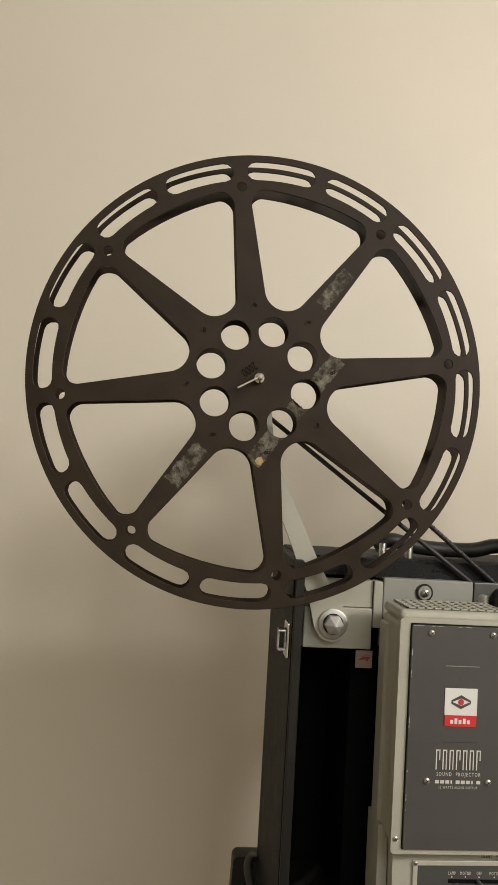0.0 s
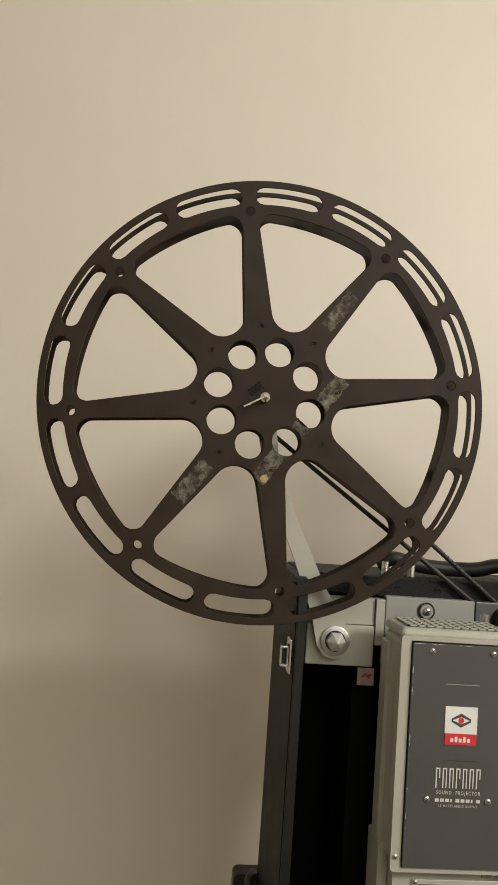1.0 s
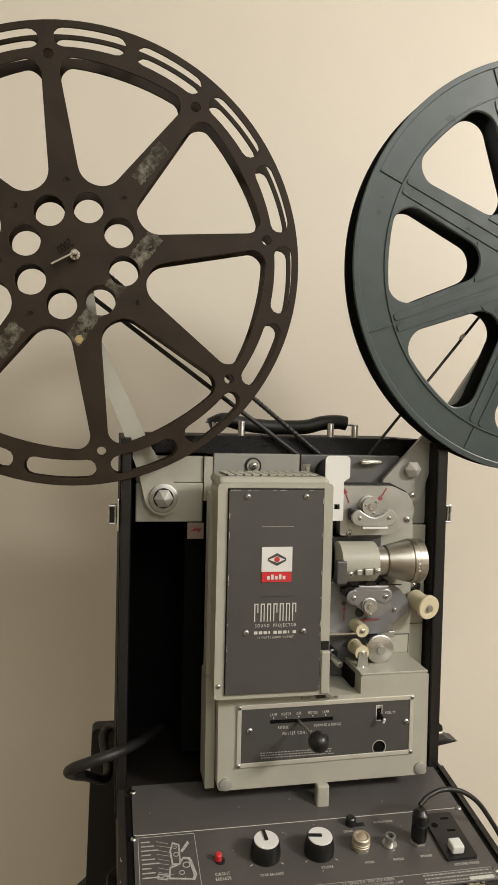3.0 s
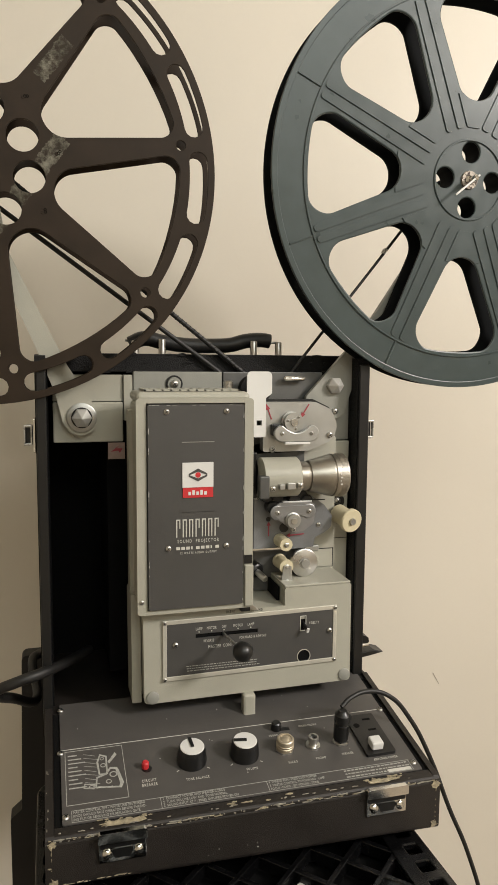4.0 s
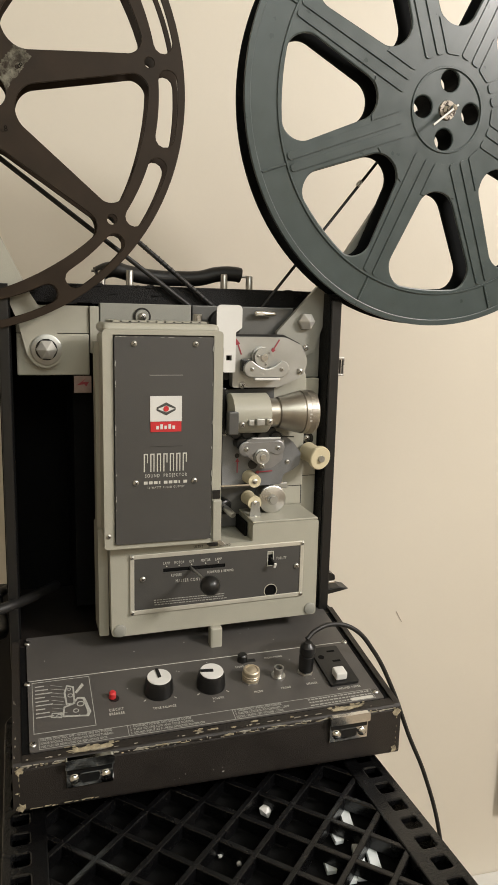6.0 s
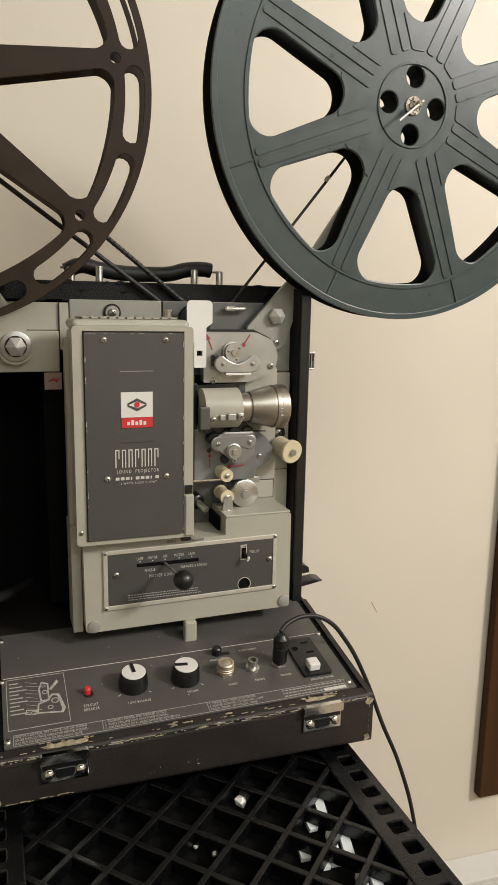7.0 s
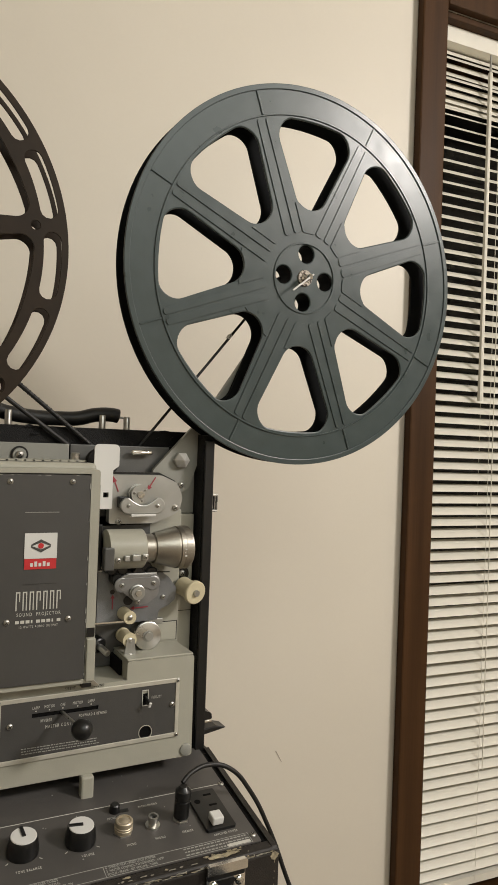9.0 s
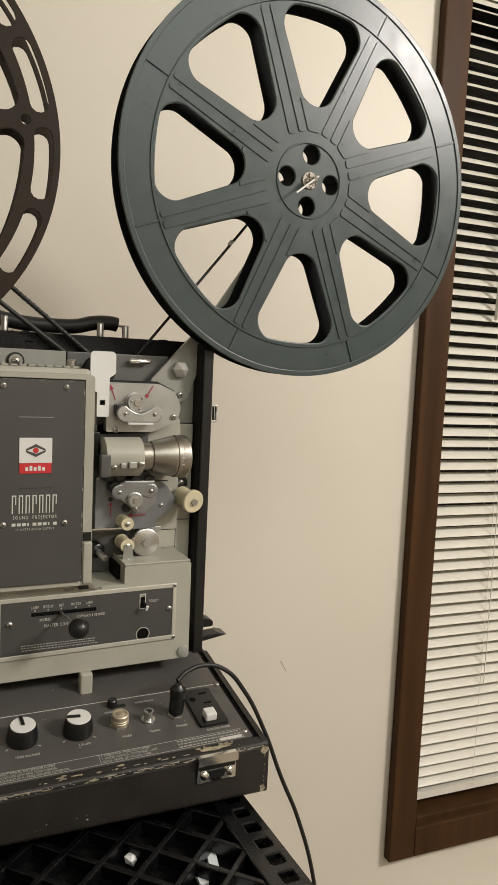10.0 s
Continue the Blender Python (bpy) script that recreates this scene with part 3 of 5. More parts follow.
reel_a = metal_reel(0.0490, 1.3851, 0.5945, 0.1905, 8.4)


def plastic_reel(cx, cz, yf, R, turn):
    reel = thing("film_reel", (cx, yf, cz), "empty blue-grey plastic film reel with ribbed spokes", "film reel", "reels on the projector")
    wins = [window_loop(cx, cz, R, turn + 45 * k + 22.5, 22.5, 0.372, 0.832, 0.080, 0.062, 0.112, 0.075) for k in range(8)]
    hubs = [circle(*polar(cx, cz, R * 0.129, 88.2 + 90 * k), R * 0.048, 24) for k in range(4)]
    outer = circle(cx, cz, R, 128)
    front = part("front_flange", sheet(outer, wins + hubs, yf, yf + 0.0028), GREYREEL, reel, "blue-grey flange with eight spokes", 0.0012)
    # Back flange and core are painted dark for the shade between the flanges.
    part("back_flange", sheet(outer, wins + hubs, yf + 0.0222, yf + 0.0250), REELSHADE, reel, "", 0.0008)
    part("core", sheet(circle(cx, cz, R * 0.235, 64), hubs, yf + 0.0029, yf + 0.0221), REELSHADE, reel)
    # raised hub ring, rim lip and the ridges
    part("hub_ring", sheet(circle(cx, cz, R * 0.190, 64), [circle(cx, cz, R * 0.180, 64)], yf - 0.0011, yf), GREYREEL, front, "", 0.0004)
    part("rim_lip", sheet(circle(cx, cz, R * 1.0, 128), [circle(cx, cz, R * 0.972, 128)], yf - 0.0012, yf + 0.0001), GREYREEL, front, "", 0.0005)
    part("ring_ridge", sheet(circle(cx, cz, R * 0.850, 128), [circle(cx, cz, R * 0.842, 128)], yf - 0.0012, yf + 0.0001), GREYREEL, front, "", 0.0003, segs=1)
    for k in range(8):
        a = turn + 45 * k
        c, s = math.cos(radians(a)), math.sin(radians(a))

        def strip(r0, r1, o0, o1, w=0.0050, high=0.0012):
            p = [(cx + R * (c * r - s * o), cz + R * (s * r + c * o)) for r, o in ((r0, o0 - w), (r1, o1 - w), (r1, o1 + w), (r0, o0 + w))]
            part("ridge", sheet(p, [], yf - high, yf + 0.0001), GREYREEL, front, "", 0.0003, segs=1)

        for side in (1, -1):  # two raised bars with round ends along each spoke
            bar = rounded([(0.238, side * 0.0085), (0.833, side * 0.0085), (0.833, side * 0.043), (0.238, side * 0.052)], 0.014, 6)
            part("spoke_bar", sheet([(cx + R * (c * r - s * o), cz + R * (s * r + c * o)) for r, o in bar], [], yf - 0.0010, yf + 0.0001), GREYREEL, front, "", 0.0006)
        # raised web panel between this spoke and the next, hollowed out below the opening
        web = [(0.240, -0.0345), (0.240, 0.0345), (0.386, 0.0945)]
        web += [(0.473 - 0.110 * math.cos(radians(d)), 0.110 * math.sin(radians(d))) for d in range(40, -41, -10)] + [(0.386, -0.0945)]
        web = rounded(web, [0.016, 0.016] + [0.0] * (len(web) - 2), 5)
        cm, sm = math.cos(radians(a + 22.5)), math.sin(radians(a + 22.5))
        part("web_panel", sheet([(cx + R * (cm * r - sm * o), cz + R * (sm * r + cm * o)) for r, o in web], [], yf - 0.0009, yf + 0.0001), GREYREEL, front, "", 0.0005)
        strip(0.851, 0.970, 0.0, 0.0)
    part("hub_plate", lathe((cx, yf - 0.0016, cz), (0, 1, 0), [(0, 0.0080), (0.0016, 0.0084)], 28), RUSTED, reel, "worn steel hub plate", smooth=True)
    part("spindle", lathe((cx, yf - 0.014, cz), (0, 1, 0), [(0, 0.0014), (0.001, 0.0026), (0.010, 0.0028), (0.012, 0.0044)], 18), CHROME, reel, "steel spindle tip", smooth=True)
    bm = box(-0.0009, 0.0009, -0.0135, -0.012, -0.026, 0.004)
    bm.transform(pose(cx, yf, cz, 0, 51, 0))
    part("locking_lever", bm, BOLT, reel, "thin steel locking lever", 0.0003)
    return reel


reel_b = plastic_reel(0.4763, 1.3983, 0.5850, 0.1900, 20.8)
reel_b.rotation_euler = (radians(2.2), 0, 0)  # it leans a little on its spindle

# ---- projector case: upright half ----
CX0, CX1, CY0, CY1, CZ0, CZ1 = 0.089, 0.3895, 0.602, 0.746, 0.903, 1.236
case = thing("projector_case", (0.24, 0.67, CZ0), "open black leatherette projector case standing upright", "projector case")
TY = 0.638  # the top board stops short, so that the arms and belts pass in front of it
for x0, x1 in ((CX0, CX0 + 0.009), (CX1 - 0.011, CX1)):
    bm = sheet(rounded([(CY0, CZ0), (CY1 - 0.006, CZ0), (CY1 - 0.006, CZ1), (TY, CZ1), (CY0 + 0.004, CZ1 - 0.0015), (CY0, CZ1 - 0.006)], [0.001, 0.001, 0.001, 0.01, 0.003, 0.003]), [], 0, x1 - x0)
    for v in bm.verts:
        v.co = (x0 + v.co.y, v.co.x, v.co.z)
    part("side_wall", bm, CASE, case, "black leatherette covered side", 0.0012)
    part("edge_binding", box(x0 + 0.0008, x1 - 0.0002, CY0 - 0.003, CY0 - 0.0001, CZ0 + 0.002, CZ1 - 0.007), BLACKP, case, "black edge binding", 0.001)
part("top_board", box(CX0 + 0.0091, CX1 - 0.0091, TY + 0.0022, CY1 - 0.0061, CZ1 - 0.0155, CZ1 + 0.0015), CASE, case, "black leatherette covered top", 0.0012)
part("edge_binding", box(CX0 + 0.0091, CX1 - 0.0091, TY - 0.001, TY + 0.0021, CZ1 - 0.0152, CZ1 + 0.0012), CASE, case, "torn black edge covering", 0.0008)
part("bottom_board", box(CX0 + 0.0091, CX1 - 0.0091, CY0, CY1 - 0.0061, CZ0, CZ0 + 0.004), CASE, case)
for k in range(34):  # torn bits of covering along the top edge
    x, w, h = random.uniform(CX0 + 0.02, CX1 - 0.02), random.uniform(0.0015, 0.006), random.uniform(0.0005, 0.0018)
    z = random.choice((CZ1 + 0.0011, CZ1 - 0.0149, CZ1 - 0.006))
    part("torn_flap", sheet([(x - w, z - h), (x + w * 0.6, z - h * 0.7), (x + w, z + h * 0.4), (x + w * 0.2, z + h), (x - w * 0.7, z + h * 0.5)], [], TY - 0.0022 - random.uniform(0, 0.0008), TY - 0.0011), CASE, case)
part("back_panel", box(CX0, CX1, CY1 - 0.0058, CY1, CZ0, CZ1), CASE, case, "", 0.001)
part("lining", box(CX0 + 0.0095, CX1 - 0.0095, CY1 - 0.014, CY1 - 0.0062, CZ0 + 0.005, CZ1 - 0.0105), CASEIN, case, "black interior lining")
part("lining", box(CX0 + 0.0092, CX0 + 0.0102, CY0 + 0.006, CY1 - 0.0145, CZ0 + 0.006, CZ1 - 0.0112), CASEIN, case, "black interior lining")
part("lining", box(CX1 - 0.0102, CX1 - 0.0092, CY0 + 0.006, CY1 - 0.0145, CZ0 + 0.006, CZ1 - 0.0112), CASEIN, case, "black interior lining")
for sx, x in ((-1, CX0), (1, CX1)):
    latch = part("latch", box(min(x, x + sx * 0.0025), max(x, x + sx * 0.0025), 0.608, 0.626, 1.153, 1.182), CHROME, case, "chrome case latch", 0.0008)
    a, b = sorted((x + sx * 0.0030, x + sx * 0.0100))
    part("catch_loop", sheet(rounded(rect(a, b, 1.159, 1.1765), 0.0012), [rect(a + 0.0014, b - 0.0014, 1.1610, 1.1745)], 0.609, 0.6135), NICKEL, latch, "nickel catch loop", 0.0005)
    a, b = sorted((x + sx * 0.0026, x + sx * 0.0088))
    part("catch", box(a, b, 0.6137, 0.626, 1.1592, 1.1758), BLACKP, latch, "", 0.001)
# carrying handle on its posts
for x, h in ((0.178, 0.014), (0.203, 0.0155), (0.292, 0.0150), (0.317, 0.0142)):
    part("handle_post", lathe((x, 0.655, CZ1 - 0.001), (0, 0, 1), [(0, 0.0034), (h, 0.0034), (h + 0.001, 0.0028)], 14), STEEL, case, "steel handle post", smooth=True)
tube("handle", [(0.1745, 0.668, 1.2465), (0.188, 0.668, 1.2520), (0.205, 0.668, 1.2490), (0.225, 0.668, 1.2465), (0.25, 0.668, 1.2460), (0.272, 0.668, 1.2472), (0.288, 0.668, 1.2512), (0.306, 0.668, 1.2522), (0.3118, 0.668, 1.2512)], 0.0071, RUBBER, case, "black moulded carrying handle")

for x0, x1 in ((0.1700, 0.1790), (0.3090, 0.3190)):
    part("handle_pin", lathe((x0, 0.6665, 1.2500), (1, 0, 0), [(0, 0.0013), (x1 - x0, 0.0013)], 10), STEEL, case, "steel handle pin", smooth=True)

# ---- projector ----
pj = thing("film_projector", (0.26, 0.60, 0.94), "grey-green enamelled sixteen millimetre sound film projector", "projector")
# frame plates behind the mechanism
part("frame_plate", sheet(rect(0.1032, 0.1636, 1.159, 1.1945), [], 0.6262, 0.638), BODY, pj, "grey enamelled arm plate", 0.0012)
part("frame_plate", sheet(rect(0.1032, 0.1636, 1.1950, 1.2185), [], 0.6282, 0.638), BODY, pj, "", 0.0008)
part("frame_plate", sheet(rect(0.1642, 0.172, 1.178, 1.2185), [], 0.6256, 0.638), BODY, pj, "", 0.0008)
part("frame_plate", sheet(rect(0.173, 0.254, 1.16, 1.2215), [], 0.627, 0.640), BODY2, pj, "", 0.0008)
# This plate's darker colour holds the shadow that falls from the case top.
part("frame_plate", sheet(rect(0.255, 0.3525, 1.0, 1.2215), [], 0.627, 0.640), DARKMETAL, pj, "", 0.0008)
part("frame_plate", sheet([(0.2635, 0.945), (0.362, 0.945), (0.362, 1.160), (0.3350, 1.195), (0.2635, 1.195)], [], 0.612, 0.6265), BODY, pj, "grey enamelled mechanism plate", 0.001)
part("frame_plate", sheet(rect(0.3530, 0.3785, 1.157, 1.2185), [], 0.6222, 0.6400), BODY2, pj, "", 0.0008)
# Added dark plate: shade behind the gate parts, put into its colour.
part("gate_shade_plate", box(0.2640, 0.3290, 0.6085, 0.6119, 1.0180, 1.1560), DARKMETAL, pj, "dark plate added for the shade behind the gate")
part("frame_plate", sheet(rect(0.3625, 0.3772, 0.945, 1.1565), [], 0.6165, 0.6300), BODY, pj, "", 0.0008)
part("side_strip", box(0.3795, 0.3835, 0.625, 0.64, 0.94, 1.22), BLACKP, pj)
part("frame_body", box(0.150, 0.379, 0.641, 0.730, 0.94, 1.215), CASEIN, pj, "dark mechanism housing")
ring = part("mount", lathe((0.2095, 0.6268, 1.2105), (0, -1, 0), [(0, 0.0078), (0.0008, 0.0078)], 28), BLACKP, pj, smooth=True)
part("washer", lathe((0.2095, 0.6258, 1.2105), (0, -1, 0), [(0, 0.0062), (0.0012, 0.0058)], 28), BODY2, ring, smooth=True)
screw((0.2095, 0.6245, 1.2105), (0, -1, 0), 0.0036, pj)
part("tag", box(0.1498, 0.1645, 0.6232, 0.6240, 1.1440, 1.1587), TAGP, pj, "faded pinkish paper tag with red mark")
part("tag_mark", sheet([(0.1520, 1.1505), (0.1600, 1.1565), (0.1570, 1.1535), (0.1625, 1.1535), (0.1600, 1.1495), (0.1585, 1.1515)], [], 0.6228, 0.6232), REDD, pj)

# lamphouse
lh = part("lamphouse", box(0.1672, 0.2615, 0.5585, 0.606, 1.0265, 1.1985), BODY, pj, "grey-green lamphouse", 0.005, segs=3)
part("side_flange", sheet(rounded([(0.1640, 1.030), (0.1690, 1.030), (0.1690, 1.190), (0.1640, 1.190)], 0.001), [], 0.585, 0.602), BODY, lh, "", 0.001)
part("front_frame", sheet(rounded(rect(0.1665, 0.2640, 1.0225, 1.2010), 0.003), [rect(0.1745, 0.2562, 1.0262, 1.1972)], 0.5535, 0.5583), BODY, lh, "", 0.0015)
part("crown", box(0.1668, 0.2618, 0.5560, 0.6060, 1.1975, 1.2062), BODY, lh, "rounded lamphouse hood", 0.0052, segs=4)
cover = part("cover_panel", sheet(rounded(rect(0.1755, 0.2552, 1.0270, 1.1962), 0.0015), [], 0.5515, 0.5575), COVER, lh, "charcoal metal cover panel", 0.0012)
for sx, sz in ((0.1908, 1.1905), (0.2402, 1.1906), (0.1918, 1.0784), (0.2404, 1.0782)):
    screw((sx, 0.5515, sz), (0, -1, 0), 0.0024, cover)
part("vent_backing", box(0.1745, 0.2545, 0.5640, 0.6010, 1.2063, 1.2065), BLACKP, lh)
for i in range(12):  # egg-crate grille on top
    part("vent_bar", box(0.1745 + 0.0071 * i, 0.1761 + 0.0071 * i, 0.5640, 0.6010, 1.2065, 1.2080), BODY, lh)
for j in range(5):
    part("vent_bar", box(0.1745, 0.2542, 0.5640 + 0.00885 * j, 0.5656 + 0.00885 * j, 1.2066, 1.2079), BODY, lh)
part("hinge_line", box(0.2030, 0.2300, 0.5511, 0.5514, 1.1655, 1.1660), SATIN, cover)
part("hinge_line", box(0.2030, 0.2300, 0.5511, 0.5514, 1.1078, 1.1081), DARKINK, cover)
part("latch_notch", box(0.2566, 0.2634, 0.5528, 0.5534, 1.061, 1.0685), BLACKP, lh, "black latch recess")
part("latch_foot", box(0.2568, 0.2645, 0.5515, 0.557, 1.0240, 1.0600), BODY, lh, "", 0.001)
screw((0.1700, 0.5535, 1.0340), (0, -1, 0), 0.002, lh)
# emblem drawn as plain shapes
part("emblem", box(0.2034, 0.2292, 0.5509, 0.5514, 1.1285, 1.1490), WHITE, cover, "white and red enamel emblem")
part("emblem_band", box(0.2037, 0.2289, 0.5508, 0.5514, 1.1200, 1.1283), RED, cover)
part("emblem_outline", sheet([(0.2086, 1.1375), (0.2086, 1.1399), (0.2163, 1.1440), (0.2240, 1.1399), (0.2240, 1.1375), (0.2163, 1.1334)], [[(0.2092, 1.1387), (0.2163, 1.1415), (0.2234, 1.1387), (0.2163, 1.1359)]], 0.5506, 0.5509), COVER, cover)
part("emblem_dot", lathe((0.2163, 0.5509, 1.1387), (0, -1, 0), [(0, 0.0023), (0.0004, 0.0022)], 20), RED, cover)
for i in range(5):
    part("emblem_bar", box(0.2082 + 0.0033 * i, 0.2104 + 0.0033 * i, 0.5505, 0.5508, 1.1222, 1.1262 if i % 2 else 1.1250), WHITE, cover)
for i in range(7):  # tall maker's lettering as plain bars
    x0 = 0.1982 + 0.00535 * i
    part("name_bar", box(x0, x0 + 0.0009, 0.5511, 0.5514, 1.0872, 1.1022), INK, cover)
    part("name_bar", box(x0 + 0.0026, x0 + 0.0034, 0.5511, 0.5514, 1.0872 if i % 3 else 1.0945, 1.1022), INK, cover)
    part("name_bar", box(x0 + 0.0010, x0 + 0.0025, 0.5511, 0.5514, 1.1012, 1.1022), INK, cover)
lettering("lettering", "SOUND  PROJECTOR", 0.0040, (0.2166, 0.5512, 1.0837), INK, cover, stretch=0.72, spaced=1.35)
for i in range(9):
    x0 = 0.1983 + 0.0041 * i
    part("model_bar", box(x0, x0 + (0.0030 if i % 4 != 3 else 0.0012), 0.5511, 0.5514, 1.0768, 1.0792), INK, cover)
lettering("lettering", "12 WATTS AUDIO OUTPUT", 0.0026, (0.2166, 0.5512, 1.0738), INK, cover, stretch=0.75, spaced=1.35)

# lower housing with the control panel
body = part("lower_housing", sheet(rounded([(0.1730, 0.9400), (0.3612, 0.9412), (0.3606, 1.0325), (0.2975, 1.0325), (0.2975, 1.0165), (0.262, 1.0165), (0.262, 1.0260), (0.1722, 1.0260)], [0.004, 0.003, 0.002, 0.002, 0.0, 0.0, 0, 0.002]), [], 0.5655, 0.6265), BODY, pj, "grey-green lower housing", 0.002)
part("side_flange", sheet(rounded([(0.1640, 0.9365), (0.1722, 0.9365), (0.1715, 1.033), (0.1636, 1.033)], 0.001), [], 0.578, 0.610), BODY, pj, "", 0.001)
for x, zz in ((0.1800, 0.9455), (0.3550, 0.9472)):
    part("rubber_button", lathe((x, 0.5655, zz), (0, -1, 0), [(0, 0.0056), (0.0012, 0.0054), (0.0018, 0.0044)], 24), BODY2, body, "grey plug button", smooth=True)
part("panel_trim", sheet([(0.1885, 0.9590), (0.3465, 0.9612), (0.3465, 1.0138), (0.1885, 1.0125)], [[(0.1922, 0.9628), (0.3430, 0.9650), (0.3430, 1.0098), (0.1922, 1.0088)]], 0.5638, 0.5654), TRIM, body, "bright aluminium trim", 0.0004)
cp = part("control_panel", sheet([(0.1923, 0.9629), (0.3429, 0.9651), (0.3429, 1.0097), (0.1923, 1.0087)], [rect(0.2170, 0.2725, 0.9950, 0.9985), circle(0.3155, 0.9690, 0.0056), rect(0.3122, 0.3168, 0.9930, 1.0058)], 0.5645, 0.5654), COVER, body, "charcoal control panel")
part("slot_backing", box(0.2160, 0.3250, 0.56541, 0.56548, 0.9630, 1.0030), CASEIN, body)
part("hole_ring", sheet(circle(0.3155, 0.9690, 0.0064, 28), [circle(0.3155, 0.9690, 0.0057, 28)], 0.5641, 0.5645), TRIM, cp)
part("slot_frame", sheet(rect(0.3116, 0.3174, 0.9924, 1.0064), [rect(0.3122, 0.3168, 0.9930, 1.0058)], 0.5641, 0.5645), INK, cp)
bm = box(-0.0009, 0.0009, -0.009, 0.0, -0.0020, 0.0020)
bm.transform(pose(0.3146, 0.566, 0.9993, 25, 0, 12))
fl = part("fidelity_lever", bm, BLACKP, cp, "small dark slide lever", 0.0004)
bm = box(-0.0011, 0.0011, -0.0105, -0.0091, -0.0022, 0.0022)
bm.transform(pose(0.3146, 0.566, 0.9993, 25, 0, 12))
part("lever_tip", bm, WHITE, fl)
for sx, sz in ((0.1903, 1.0106), (0.3448, 1.0118), (0.1903, 0.9610), (0.3448, 0.9632)):
    screw((sx, 0.5638, sz), (0, -1, 0), 0.0018, body)
for sx, sz in ((0.1995, 0.9905), (0.3398, 0.9905)):
    screw((sx, 0.5645, sz), (0, -1, 0), 0.0025, body)
lev = part("control_lever", lathe((0.2415, 0.5660, 0.9968), (0.0085, -0.0355, -0.0038), [(0, 0.0014), (0.031, 0.0014)], 12), STEEL, pj, "steel control lever", smooth=True)
part("lever_knob", lathe((0.2500, 0.5310, 0.9930), (0.0085, -0.0355, -0.0038), [(-0.0085, 0.002), (-0.0075, 0.0044), (-0.005, 0.0072), (-0.001, 0.0086), (0.0025, 0.0083), (0.006, 0.0062), (0.0083, 0.0024)], 28), BLACKP, lev, "black ball knob", smooth=True)
for txt, x in (("LAMP", 0.2200), ("MOTOR", 0.2310), ("OFF", 0.2420), ("MOTOR", 0.2545), ("LAMP", 0.2660)):
    lettering("lettering", txt, 0.0036, (x, 0.5644, 1.0030), INK, cp, stretch=0.58, spaced=1.25)
    part("index_dot", lathe((x, 0.5645, 1.0003), (0, -1, 0), [(0, 0.0006), (0.0002, 0.0006)], 8), INK, cp)
lettering("lettering", "REVERSE", 0.0034, (0.2285, 0.5644, 0.9917), INK, cp, stretch=0.60, spaced=1.25)
lettering("lettering", "FORWARD & REWIND", 0.0034, (0.2680, 0.5644, 0.9917), INK, cp, stretch=0.60, spaced=1.25)
lettering("lettering", "MASTER CONTROL", 0.0040, (0.2420, 0.5644, 0.9862), INK, cp, stretch=0.64, spaced=1.35)
lettering("lettering", "FIDELITY", 0.0034, (0.3250, 0.5644, 0.9990), INK, cp, stretch=0.55, spaced=1.3)
lettering("lettering", "SILENT", 0.0034, (0.2480, 0.5653, 1.0155), DARKINK, body, stretch=0.62, spaced=1.4)
lettering("lettering", "SOUND", 0.0034, (0.2725, 0.5653, 1.0150), DARKINK, body, stretch=0.62, spaced=1.4)
for j in range(3):  # small print that cannot be read
    x0 = 0.2090 + 0.0003 * j
    while x0 < 0.2720:
        w = random.uniform(0.0008, 0.0030)
        part("fine_print_bar", box(x0, x0 + w, 0.5643, 0.5645, 0.9702 - 0.0021 * j, 0.9709 - 0.0021 * j), INKD, cp)
        x0 += w + 0.0007

# ---- reel arms ----
arm_a = part("reel_arm", sheet(rounded([(0.1116, 1.1766), (0.1180, 1.1680), (0.1280, 1.1655), (0.1390, 1.1710), (0.1418, 1.1840), (0.1365, 1.1950), (0.1160, 1.2265), (0.1000, 1.2590), (0.0821, 1.2956), (0.0694, 1.3226), (0.0590, 1.3960), (0.0390, 1.3960), (0.0575, 1.3160), (0.0770, 1.2720), (0.0891, 1.2446), (0.0965, 1.2250), (0.1048, 1.2045)], [0.006, 0.008, 0.01, 0.008, 0.008, 0.008, 0.02, 0.02, 0.02, 0.02, 0.009, 0.009, 0.02, 0.02, 0.02, 0.02, 0.02]), [], 0.6190, 0.6242), BODY, pj, "grey enamelled reel arm", 0.0012)
part("washer", lathe((0.1272, 0.6189, 1.1815), (0, -1, 0), [(0, 0.0128), (0.0015, 0.0128), (0.0019, 0.0120)], 36), SATIN, arm_a, "dull steel washer", smooth=True)
# Thin black ring drawn for the dark gap round the bolt head.
part("bolt_gap_ring", lathe((0.1272, 0.6171, 1.1815), (0, -1, 0), [(0, 0.0091), (0.0002, 0.0090)], 30), BLACKP, arm_a)
part("hex_bolt", hexnut((0.1272, 0.6170, 1.1815), (0, -1, 0), 0.0086, 0.0050, 0.0062), BOLT, arm_a, "pointed steel hexagon bolt", 0.0006)
part("shaft", lathe((0.0490, 0.6158, 1.3851), (0, 1, 0), [(0, 0.0035), (0.0112, 0.0035)], 16), STEEL, arm_a)
part("pulley", lathe((0.0490, 0.6268, 1.3851), (0, 1, 0), [(0, 0.011), (0.002, 0.008), (0.006, 0.008), (0.008, 0.011)], 28), BLACKP, arm_a, "black belt pulley", smooth=True)
